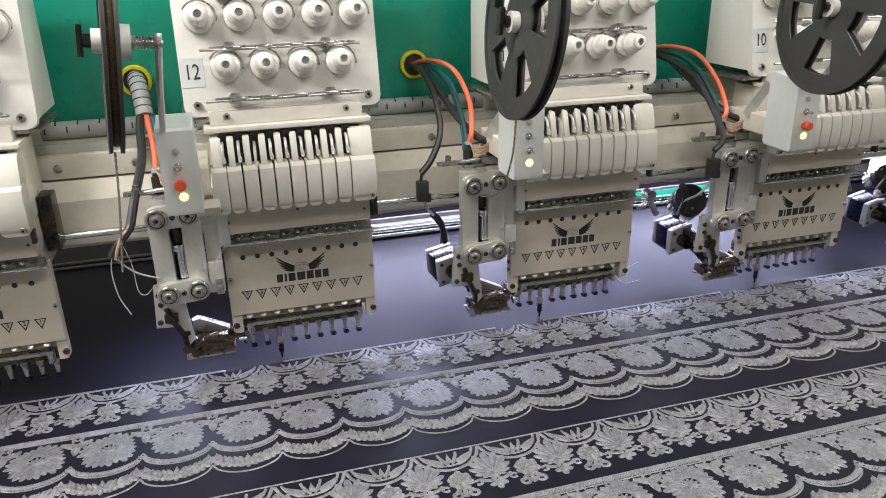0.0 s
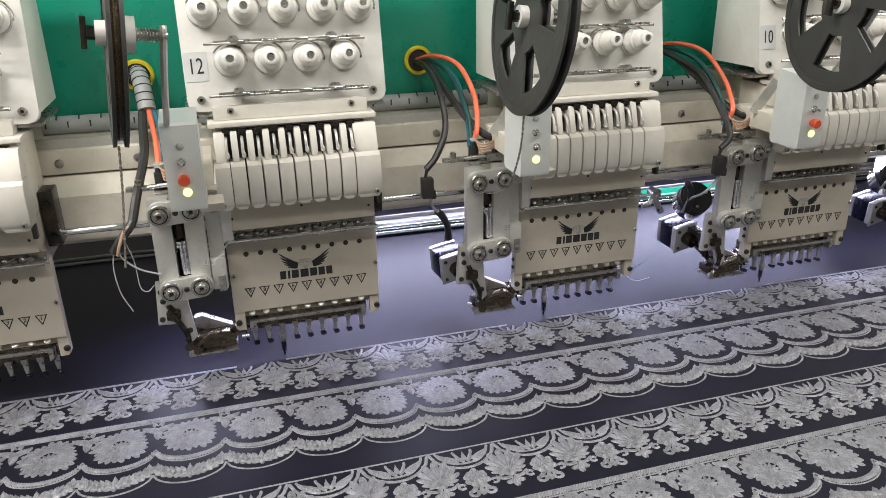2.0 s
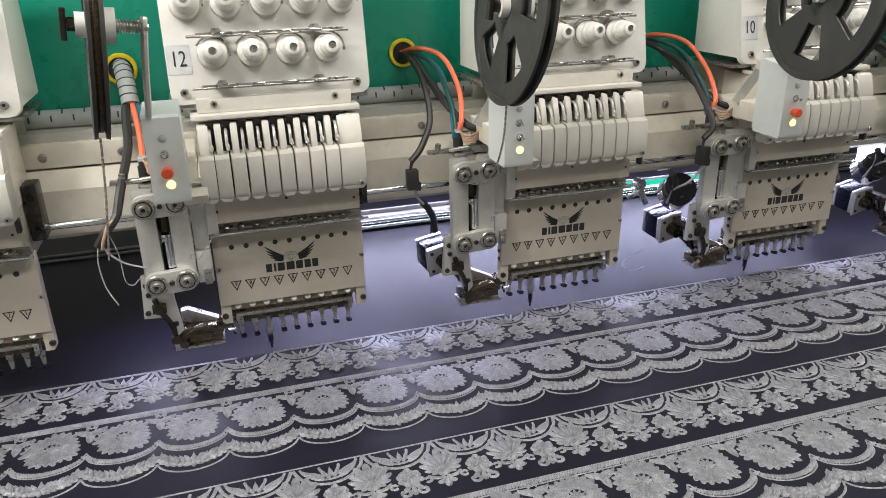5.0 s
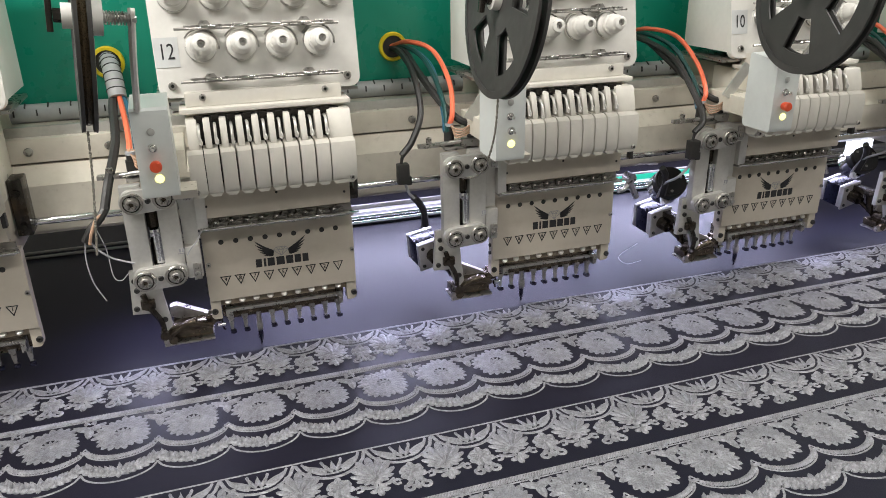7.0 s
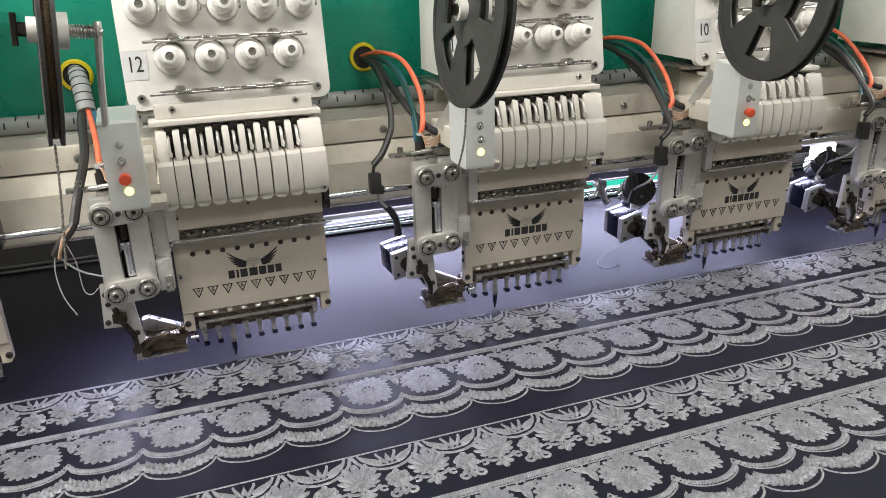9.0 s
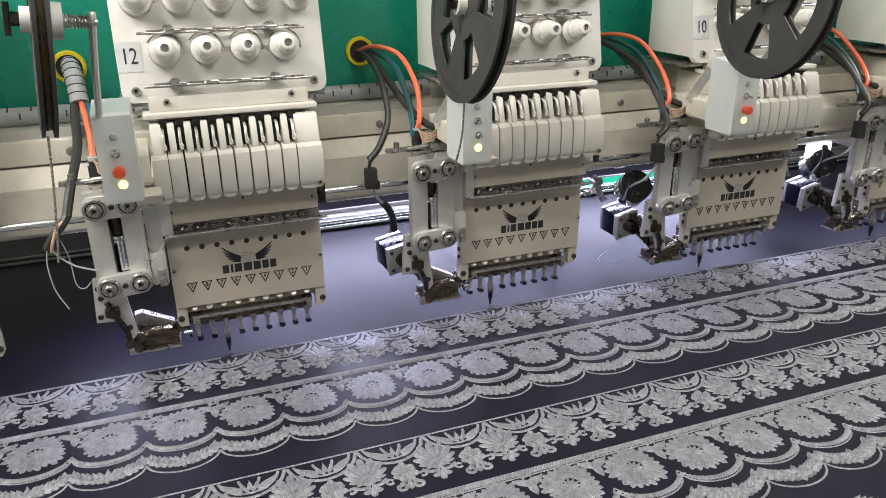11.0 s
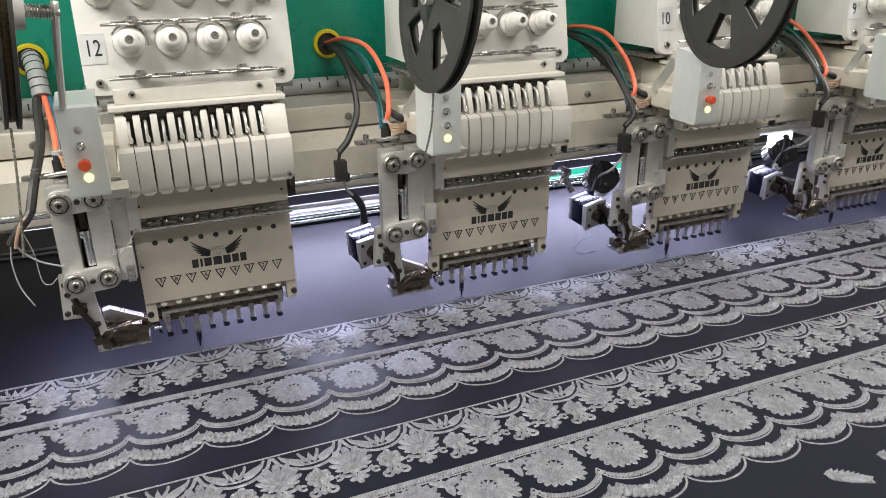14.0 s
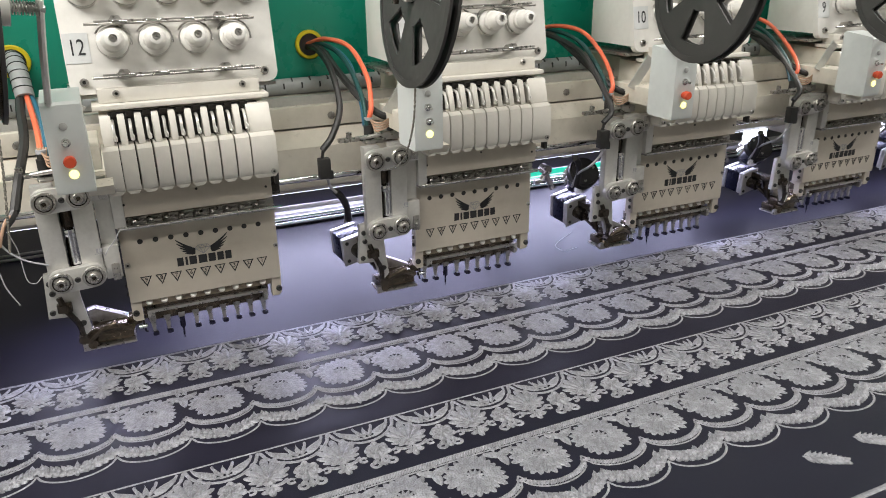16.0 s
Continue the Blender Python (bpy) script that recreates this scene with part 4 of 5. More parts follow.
    if k == 3:
        part("lamp_panel", shared("lamp_panel", LAMP_SOFT, lambda bm: box(bm, -0.2, -0.142, 0.06, 0.064, 0.112, 0.1375, 0.001)), dev, label="glowing cold white lamp panel")
    # control box
    case = part("control_box", shared("control_box", PALE, lambda bm: prism(bm, [(-0.125, 0.226), (-0.127, 0.23), (-0.127, 0.318), (-0.124, 0.321), (-0.075, 0.327), (-0.072, 0.324), (-0.072, 0.23), (-0.075, 0.226)], 0.0375, Matrix(((0, 0, 1, -0.1465), (1, 0, 0, 0), (0, 1, 0, 0), (0, 0, 0, 1))))), dev, label="pale grey control box")
    part("lamp", shared("box_lamp", LAMP_YELLOW, lambda bm: lathe(bm, [(0.0046, 0), (0.0046, 0.001), (0.003, 0.0022)], pose(0, 0, 0, 90, 0, 0), 18)), case, pose(-0.127, -0.127, 0.2465), "lit yellow indicator lamp")
    if red:
        part("button", shared("red_button", RED, lambda bm: lathe(bm, [(0.0046, 0), (0.0046, 0.0025), (0.0058, 0.003), (0.0062, 0.0095), (0.005, 0.0112)], pose(0, 0, 0, 90, 0, 0), 20)), case, pose(-0.1285, -0.127, 0.2615), "red push button")
    else:
        part("switch", shared("toggle_switch", CHROME, toggle_form), case, pose(-0.1275, -0.127, 0.2625))
    part("switch", shared("toggle_switch", CHROME, toggle_form), case, pose(-0.129, -0.127, 0.28))
    part("lens", shared("box_lens", LAMP_OFF, lambda bm: lathe(bm, [(0.004, 0), (0.004, 0.001), (0.0025, 0.002)], pose(0, 0, 0, 90, 0, 0), 16)), case, pose(-0.1285, -0.127, 0.2965))
    part("bracket", shared("box_bracket", IVORY, lambda bm: (prism(bm, [(-0.075, 0.214), (-0.1, 0.214), (-0.11, 0.2258), (-0.075, 0.2258)], 0.026, Matrix(((0, 0, 1, -0.118), (1, 0, 0, 0), (0, 1, 0, 0), (0, 0, 0, 1)))), box(bm, -0.14, -0.1, -0.0715, 0.02, 0.235, 0.262, 0.002))), dev)
    return dev


def toggle_form(bm):
    m = pose(0, 0, 0, 90, 0, 0)
    lathe(bm, [(0.0046, 0), (0.0046, 0.0012), (0.0032, 0.0015), (0.0028, 0.004), (0.0016, 0.0042), (0.0014, 0.009), (0.002, 0.01), (0.0016, 0.0115)], m, 14)


def reel_side(bm):
    """A reel flange in the y-z plane with five windows."""
    seg, inner, outer, rim = 60, 0.036, 0.1, 0.077
    t = 0.0024

    def loop(pts):
        lo = [bm.verts.new((-t / 2, y, z)) for y, z in pts]
        hi = [bm.verts.new((t / 2, y, z)) for y, z in pts]
        return lo, hi
    ang = [2 * math.pi * i / seg for i in range(seg)]
    rings = [loop([(r * math.cos(a), r * math.sin(a)) for a in ang]) for r in (0.012, inner, rim, outer)]
    for i in range(seg):
        j = (i + 1) % seg
        solid_here = (i % 12) < 6
        for n, (a, b) in enumerate(zip(rings, rings[1:])):
            if n == 1 and not solid_here:
                continue
            bm.faces.new((a[0][i], a[0][j], b[0][j], b[0][i]))
            bm.faces.new((a[1][i], b[1][i], b[1][j], a[1][j]))
        if not solid_here:
            bm.faces.new((rings[1][0][i], rings[1][1][i], rings[1][1][j], rings[1][0][j]))
            bm.faces.new((rings[2][0][i], rings[2][0][j], rings[2][1][j], rings[2][1][i]))
        bm.faces.new((rings[3][0][i], rings[3][0][j], rings[3][1][j], rings[3][1][i]))
        bm.faces.new((rings[0][0][i], rings[0][1][i], rings[0][1][j], rings[0][0][j]))
        if (i % 12) == 0:
            bm.faces.new((rings[1][0][i], rings[2][0][i], rings[2][1][i], rings[1][1][i]))
        if (i % 12) == 6:
            bm.faces.new((rings[1][0][i], rings[1][1][i], rings[2][1][i], rings[2][0][i]))


def build_reel(k, turn):
    reel = thing("sequin_reel", pose(STEP * k - 0.1665, -0.192, 0.4165, 0, 5.7, {-1: 4, 0: 7.5, 1: -1, 2: -4, 3: -4}.get(k, 0)), "scuffed black plastic sequin reel with five windows", "reel", "sequin reels over the heads")
    for x in (-0.0045, 0.0045):
        part("flange", shared("reel_flange", REEL, reel_side), reel, pose(x, 0, 0, turn, 0, 0))
    for x, side in ((-0.0057, -90), (0.0057, 90)):
        part("rim", shared("reel_rim", REEL, lambda bm: ring_form(bm, 0.0925, 0.1004, 0.0014, 64)), reel, pose(x, 0, 0, 0, 0, side))
    part("core", shared("reel_core", REEL, lambda bm: rod(bm, (-0.0032, 0, 0), (0.0032, 0, 0), 0.029, seg=40)), reel)
    if k < 1:
        part("tape_roll", shared("tape_roll", ROLL, lambda bm: lathe(bm, [(0.0935, -0.0032), (0.0945, -0.001), (0.094, 0.001), (0.0935, 0.0032)], pose(0, 0, 0, 0, 90, 0), 80)), reel, label="wound roll of dark sequin tape")
    part("hub", shared("reel_hub", WHITE, lambda bm: (rod(bm, (0.0058, 0, 0), (0.018, 0, 0), 0.016, seg=24), rod(bm, (-0.0145, 0, 0), (-0.0058, 0, 0), 0.011, seg=20))), reel, label="white plastic hub")
    part("nut", shared("reel_nut", DARK_STEEL, lambda bm: (rod(bm, (-0.021, 0, 0), (-0.0146, 0, 0), 0.006, seg=6), box(bm, -0.0265, -0.0212, -0.004, 0.004, -0.014, 0.014, 0.001))), reel)
    part("axle", shared("reel_axle", STEEL, lambda bm: rod(bm, (0.018, 0, 0), (0.046, 0, 0), 0.0035, seg=10)), reel)
    part("spring", shared("reel_spring", STEEL, lambda bm: hose(bm, [(0.0185 + 0.0235 * i / 72, 0.0056 * math.cos(i * math.pi / 4), 0.0056 * math.sin(i * math.pi / 4)) for i in range(73)], 0.0009, 5, 0)), reel)
    part("arm", shared("reel_arm", LEVER, lambda bm: hose(bm, [(0.042, 0, 0.009), (0.042, 0, 0), (0.043, 0.022, -0.045), (0.046, 0.055, -0.088), (0.046, 0.075, -0.094)], 0.0034, 8, 6)), reel, label="steel reel arm")
    if k < 2:
        solid("sequin_tape", SEQUIN, lambda bm: hose(bm, [(0, -0.004, 0.002), (0.0005, 0.006, -0.04), (0.0, 0.03, -0.08), (0.003, 0.07, -0.105), (0.008, 0.13, -0.125)] if k == 1 else [(0, -0.004, 0.002), (-0.004, 0.0, -0.04), (-0.009, 0.003, -0.08), (-0.0125, 0.006, -0.105), (-0.015, 0.008, -0.122)], 0.0009, 6, 14, 0.5),
                 "thin sequin tape hanging from its reel", "sequin tape", "sequin tapes", m=pose(STEP * k - 0.1765, -0.2, 0.3165))
    return reel


def build_cables(k, kind):
    """Air hoses and wires from the panel's grommet down to one sequin device."""
    base = pose(STEP * k, 0, 0)

    def line(name, mat, pts, r, label, category="hose", steps=8, seg=8, ribs=0.0):
        return solid(name, mat, lambda bm: hose(bm, pts, r, seg, steps, ribs), label, category, "cables of the sequin devices", m=base)
    if kind == "sleeved":
        grey = line("cable_sleeve", SLEEVE, [(-0.1875, 0.188, 0.328), (-0.184, 0.165, 0.333), (-0.179, 0.135, 0.318), (-0.176, 0.115, 0.292)], 0.0115, "grey slotted sleeve round a cable bundle", "cable sleeve", 8, 14)
        sleeve_line = smooth_line([(-0.1875, 0.188, 0.328), (-0.184, 0.165, 0.333), (-0.179, 0.135, 0.318), (-0.176, 0.115, 0.292)], 3)
        for a, b in zip(sleeve_line[2:], sleeve_line[3:]):
            turn = (b - a).to_track_quat("Z", "Y").to_matrix().to_4x4()
            part("groove", shared("sleeve_groove", BLACK, lambda bm: lathe(bm, [(0.0122, -0.0005), (0.0124, 0), (0.0122, 0.0005)], None, 18)), grey, Matrix.Translation(a) @ turn)
        line("air_hose", ORANGE, [(-0.176, 0.125, 0.305), (-0.172, 0.1, 0.285), (-0.166, 0.05, 0.262), (-0.163, 0.0, 0.244)], 0.0035, "orange plastic air hose from the panel")
        line("air_hose", BLUE, [(-0.174, 0.125, 0.303), (-0.165, 0.1, 0.283), (-0.159, 0.05, 0.262), (-0.157, 0.004, 0.24)], 0.003, "blue plastic air hose from the panel")
        line("cable", BLACK, [(-0.18, 0.125, 0.303), (-0.183, 0.1, 0.28), (-0.182, 0.05, 0.25), (-0.192, 0.0, 0.215), (-0.2, -0.02, 0.186)], 0.0055, "black sheathed cable from the panel", "cable")
        line("cable_end", BLACK, [(-0.2, -0.02, 0.186), (-0.206, -0.026, 0.178), (-0.216, -0.03, 0.168), (-0.226, -0.031, 0.153)], 0.005, "frayed taped cable end", "cable")
        line("wire", TAN, [(-0.2, -0.024, 0.184), (-0.21, -0.031, 0.178), (-0.217, -0.036, 0.163), (-0.221, -0.034, 0.15)], 0.002, "bare bent wire at cable end", "wire")
        line("wire", PALE_WIRE, [(-0.222, -0.03, 0.155), (-0.215, -0.032, 0.143), (-0.2, -0.03, 0.128), (-0.178, -0.027, 0.117)], 0.0012, "pale loose wire beside the feeder", "wire")
        line("wire", PALE_WIRE, [(-0.226, -0.03, 0.152), (-0.229, -0.03, 0.13), (-0.226, -0.03, 0.1), (-0.216, -0.03, 0.074)], 0.0008, "pale loose hanging wire", "wire")
        line("wire", PALE_WIRE, [(-0.212, -0.03, 0.168), (-0.205, -0.03, 0.14), (-0.203, -0.03, 0.105), (-0.195, -0.03, 0.098), (-0.187, -0.03, 0.105)], 0.0006, "pale thin loose wire", "wire")
    else:
        line("air_hose", ORANGE, [(-0.19, 0.19, 0.329), (-0.176, 0.14, 0.34), (-0.155, 0.09, 0.332), (-0.148, 0.04, 0.296), (-0.158, 0.0, 0.262), (-0.163, 0.0, 0.244)], 0.0035, "orange plastic air hose from the panel")
        line("air_hose", TEAL, [(-0.19, 0.19, 0.327), (-0.178, 0.14, 0.332), (-0.168, 0.08, 0.318), (-0.163, 0.03, 0.28), (-0.166, 0.0, 0.245), (-0.166, 0.0, 0.232)], 0.0034, "dark teal air hose from the panel")
        line("air_hose", BLUE, [(-0.186, 0.19, 0.326), (-0.172, 0.13, 0.33), (-0.162, 0.07, 0.31), (-0.165, 0.02, 0.262), (-0.168, 0.003, 0.236)], 0.0028, "blue plastic air hose from the panel")
        line("cable", BLACK, [(-0.188, 0.19, 0.325), (-0.182, 0.14, 0.325), (-0.178, 0.08, 0.302), (-0.165, 0.03, 0.272), (-0.148, 0.0, 0.252), (-0.122, -0.01, 0.244)], 0.005, "black rubber cable from the panel", "cable")
        near = 0.034 if k > 1 else 0.0     # on the far heads the plug hangs close to the arm
        line("cable", BLACK, [(-0.19, 0.19, 0.326), (-0.19, 0.13, 0.325), (-0.193 + near * 0.4, 0.06, 0.305), (-0.196 + near * 0.6, 0.02 - near * 0.4, 0.262), (-0.213 + near, 0.005 - near, 0.228), (-0.23 + near, 0.0 - near, 0.21)], 0.0045, "black sheathed cable to the motor", "cable")
        plug = solid("cable_plug", BLACK, lambda bm: (box(bm, -0.009, 0.007, -0.007, 0.007, -0.034, -0.006, 0.002), box(bm, 0.003, 0.0105, -0.005, 0.005, -0.036, -0.024, 0.002), rod(bm, (-0.003, 0, -0.006), (-0.001, 0, 0.004), 0.0022)), "black plastic cable plug", "plug", "cables of the sequin devices", m=base @ pose(-0.228 + near, 0.0 - near, 0.205))
        line("wire", PALE_WIRE, [(-0.226 + near, 0.0 - near, 0.17), (-0.22 + near * 0.7, 0.006 - near, 0.155), (-0.208, 0.012 - near, 0.14), (-0.196, 0.025, 0.115), (-0.19, 0.05, 0.085)], 0.002, "grey wire to the motor", "wire")
        line("cable", BLACK, [(-0.212, 0.012, 0.146), (-0.203, 0.016, 0.135), (-0.194, 0.025, 0.118), (-0.187, 0.04, 0.092)], 0.0052, "black wound cable beside the motor", "cable")
    for i in range(4):
        line("wire", TAN, [(-0.166 + 0.003 * i, 0.004, 0.25), (-0.158, -0.012, 0.243 - 0.0035 * i), (-0.148, -0.02, 0.244 - 0.003 * i), (-0.128, -0.012, 0.252 - 0.003 * i), (-0.108, 0.0, 0.256)], 0.0012, "thin tan wire behind control box", "wire")
    solid("flat_bracket", ALLOY, lambda bm: prism(bm, [(-0.153, 0.262), (-0.139, 0.255), (-0.106, 0.298), (-0.12, 0.307)], 0.0022, Matrix(((1, 0, 0, 0), (0, 0, -1, -0.03), (0, 1, 0, 0), (0, 0, 0, 1)))), "slanted sheet metal bracket behind the control box", "bracket", "sheet brackets", m=base)


# ---- cloth and embroidery ----
PITCH, BAND = 0.0778, 0.268
FRESH = []


LUMPS = random.Random(7)


class Strokes:
    """Raised satin strokes, gathered into one mesh, with a map of the stitches' grain."""

    def __init__(self):
        self.v, self.f, self.uv = [], [], []

    def blade(self, x, y, angle, length, width, high=0.0012, n=6, bend=0.0, blunt=0.75, base=0.25, root=None):
        """A leaf-shaped stroke from (x, y) along the angle; bend curves it aside; root is the vertex that it grows from."""
        start = len(self.v)
        c, s = math.cos(angle), math.sin(angle)
        for i in range(n + 1):
            t = math.sin(math.pi / 2 * i / n)
            w = width * 0.5 * max(0.06, math.sin(math.pi * min(1, base + (1 - base) * t)) ** blunt)
            if blunt < 0.7:             # widest near the round tip
                w = width * 0.5 * (base + 0.1 + (0.9 - base) * math.sin(math.pi / 2 * min(1, t / 0.62))) * math.sqrt(max(0.012, 1 - max(0, (t - 0.62) / 0.38) ** 2))
            u, off = length * t, bend * length * t * t
            for side, up in ((-1, 0), (0, 1), (1, 0)):
                a, b = u, off + side * w
                self.v.append((x + a * c - b * s, y + a * s + b * c, 0.0002 + 2.2 * high * up * LUMPS.uniform(0.93, 1.07) * (0.55 + 0.45 * math.sin(math.pi * max(0.12, min(0.88, t))))))
        for i in range(n):
            for j in (0, 1):
                p = start + 3 * i + j
                self.f.append((p, p + 3, p + 4, p + 1))
                q = [(j * width / 2, length * i / n), (j * width / 2, length * (i + 1) / n), ((j + 1) * width / 2, length * (i + 1) / n), ((j + 1) * width / 2, length * i / n)]
                self.uv += q

        if root is not None:
            for j in (0, 1):
                self.f.append((root, start + j, start + j + 1))
                self.uv += [(0, 0), (width / 2, 0), (width / 2, 0.001)]

    def cord(self, pts, width, high=0.001):
        """A raised cord through points in x and y."""
        start, run = len(self.v), 0.0
        n = len(pts)
        at = []
        for i, (x, y) in enumerate(pts):
            x0, y0 = pts[max(i - 1, 0)]
            x1, y1 = pts[min(i + 1, n - 1)]
            d = math.hypot(x1 - x0, y1 - y0) or 1
            nx, ny = -(y1 - y0) / d, (x1 - x0) / d
            if i:
                run += math.hypot(x - pts[i - 1][0], y - pts[i - 1][1])
            at.append(run)
            for side, up in ((-1, 0), (0, 1), (1, 0)):
                self.v.append((x + nx * side * width / 2, y + ny * side * width / 2, 0.0002 + high * up))
        for i in range(n - 1):
            for j in (0, 1):
                p = start + 3 * i + j
                self.f.append((p, p + 3, p + 4, p + 1))
                self.uv += [(j * width / 2, at[i]), (j * width / 2, at[i + 1]), ((j + 1) * width / 2, at[i + 1]), ((j + 1) * width / 2, at[i])]
        return start

    def lobes(self, cx, cy, reach, inner, seg=72, rings=5, high=0.0013, ridge=0.35, start=0.0, closed=True):
        """One filled form round (cx, cy): reach(angle) gives (outline radius, lobe phase 0 to 1); lobes are domed, with furrows between."""
        first = len(self.v)
        for j in range(rings + 1):
            t = j / rings
            for i in range(seg):
                a = start + 2 * math.pi * i / seg
                rad, phase = reach(a)
                dome = math.sin(math.pi * phase) ** 0.6
                z = high * (1 - ridge + ridge * dome) * (1 - t ** 4) * LUMPS.uniform(0.9, 1.1) + 0.0002
                self.v.append((cx + (inner + (rad - inner) * t) * math.cos(a), cy + (inner + (rad - inner) * t) * math.sin(a), z))
        for j in range(rings):
            for i in range(seg):
                k = (i + 1) % seg
                p, q = first + j * seg, first + (j + 1) * seg
                self.f.append((p + i, q + i, q + k, p + k))
                c, d = 0.03 * i / seg * 3, 0.03 * (i + 1) / seg * 3
                self.uv += [(j * 0.004, c), ((j + 1) * 0.004, c), ((j + 1) * 0.004, d), (j * 0.004, d)]
        if not closed:
            return
        mid = len(self.v)
        self.v.append((cx, cy, high * 0.4))
        for i in range(seg):
            self.f.append((mid, first + i, first + (i + 1) % seg))
            self.uv += [(0, 0), (0.003, 0), (0.003, 0.002)]
        return mid

    def mesh(self, name, mat):
        me = bpy.data.meshes.new(name)
        me.from_pydata(self.v, [], self.f)
        layer = me.uv_layers.new(name="grain")
        layer.data.foreach_set("uv", [c for p in self.uv for c in p])
        me.materials.append(mat)
        me.polygons.foreach_set("use_smooth", [True] * len(me.polygons))
        me.update()
        return me


def arc(cx, y_end, y_mid, half, n=18):
    """A hanging arc: from its ends at y_end down to y_mid."""
    return [(cx + half * u, y_end + (y_mid - y_end) * (1 - u * u) ** 0.62) for u in [-1 + 2 * i / n for i in range(n + 1)]]


def motif_meshes(rng):
    """The pattern's motifs, each about its own origin; down the pattern is -y."""
    made = {}
    s = Strokes()                                   # half lotus in a hanging arc
    s.cord(arc(0, -0.001, -0.0335, PITCH * 0.49), 0.0042, 0.0014)
    s.cord(arc(0, -0.001, -0.0262, PITCH * 0.40), 0.0032, 0.0012)

    for sg in (-1, 1):
        side = 90 - sg * 90
        s.blade(sg * 0.0075, -0.0236, radians(side + sg * 31), 0.0272, 0.0112, 0.0016, 9, sg * 0.14, 0.85, 0.25)
        s.blade(sg * 0.0012, -0.0245, radians(90 - sg * 44), 0.0165, 0.0056, 0.0014, 8, sg * 0.3, 0.45, 0.3)
        s.cord([(sg * (0.0012 + 0.0095 * math.sin(1.5 * t)), -0.0225 + 0.0185 * t) for t in [0.125 * j for j in range(9)]], 0.0034, 0.0014)
    s.blade(0, -0.0235, radians(90), 0.0165, 0.0066, 0.0016, 8, 0, 0.8, 0.3)
    made["lotus_motif"] = s.mesh("lotus_motif", THREAD)
    def lobed(n, r0, depth, wobble=0.0, squash=1.0, sharp=0.6):
        amp = [rng.uniform(1 - wobble, 1 + wobble) for _ in range(n)]

        def reach(a):
            p = (a / (2 * math.pi) * n) % n
            phase = p % 1.0
            return (r0 * amp[int(p) % n] * (1 - depth + depth * math.sin(math.pi * phase) ** sharp) / math.sqrt(math.cos(a) ** 2 + (math.sin(a) / squash) ** 2), max(0.02, min(0.98, phase)))
        return reach

    s = Strokes()                                   # palmette

    def fan(a):
        """Eleven rounded fronds spread like a hand over a narrow foot."""
        up = (math.degrees(a) + 90) % 360 - 180             # degrees from straight up
        share = up / 124
        if abs(share) > 1:
            return 0.0085, 0.3
        phase = (5.5 + 5.5 * share * (1.14 - 0.14 * abs(share))) % 1.0
        tall = 0.0115 + 0.0275 * math.cos(radians(up) * 0.66) ** 1.9
        return tall * (0.7 + 0.3 * math.sin(math.pi * phase) ** 0.75), max(0.02, min(0.98, phase))
    s.lobes(0, -0.0075, fan, 0.0008, 180, 6, 0.0026, 0.75)
    s.blade(0, -0.012, radians(90), 0.03, 0.0042, 0.0016, 6, 0, 0.8, 0.3)
    for sg in (-1, 1):
        s.cord([(sg * (0.001 + 0.0175 * t), -0.0172 + 0.0045 * t * t - 0.002 * math.sin(3.1 * t)) for t in [0.125 * j for j in range(9)]], 0.005, 0.0018)
        s.blade(sg * 0.0008, -0.0225, radians(-90 + sg * 56), 0.0105, 0.007, 0.0016, 6, sg * 0.15, 0.5)
    s.blade(0, -0.021, radians(-90), 0.0135, 0.0078, 0.0019, 6, 0, 0.5)
    made["palmette_motif"] = s.mesh("palmette_motif", THREAD)
    s = Strokes()                                   # curled flower
    s.lobes(0, 0.0015, lobed(8, 0.0152, 0.24, 0.08, 0.95, 0.5), 0.0008, 96, 5, 0.0024, 0.55)
    for i in range(5):
        a = radians(90 + 72 * i)
        s.cord([(0.0085 * math.cos(a) + 0.0036 * math.cos(a + t), 0.0025 + 0.0085 * math.sin(a) + 0.0036 * math.sin(a + t)) for t in [-2.2 + 0.5 * j for j in range(10)]], 0.0028, 0.0036)
    s.lobes(0, 0.002, lobed(5, 0.0048, 0.1), 0.0005, 30, 3, 0.004, 0.3)
    for sg in (-1, 1):
        s.cord([(sg * (0.0092 + 0.0046 * math.cos(t)), -0.0205 + 0.0044 * math.sin(t)) for t in [0.9 - 0.5 * j for j in range(13)]], 0.0042, 0.0017)
        s.cord([(sg * (0.0185 - 0.0038 * math.cos(t)), -0.0075 + 0.0036 * math.sin(t)) for t in [0.5 * j for j in range(12)]], 0.0036, 0.0016)
        s.blade(sg * 0.001, -0.0105, radians(-90 + sg * 62), 0.0135, 0.006, 0.0016, 6, -sg * 0.2, 0.5)
    s.blade(0, -0.0125, radians(-90), 0.0135, 0.0072, 0.0016, 6, 0, 0.5)
    made["flower_motif"] = s.mesh("flower_motif", THREAD)
    s = Strokes()                                   # rope line
    for row in (0.0008, -0.0085):
        s.cord([(-PITCH / 2 + PITCH * i / 10, row) for i in range(11)], 0.0022, 0.001)
    for i in range(24):
        s.blade(-PITCH / 2 + PITCH * (i + 0.1) / 24, -0.0076, radians(52), 0.0086, 0.0042, 0.0013, 4, 0.12, 0.5)
    made["rope_motif"] = s.mesh("rope_motif", CORD)
    s = Strokes()                                   # medallion
    s.lobes(0, 0, lobed(23, 0.0322, 0.13, 0.1, 1.02, 1.2), 0.009, 184, 8, 0.0017, 0.06, 0.0, False)
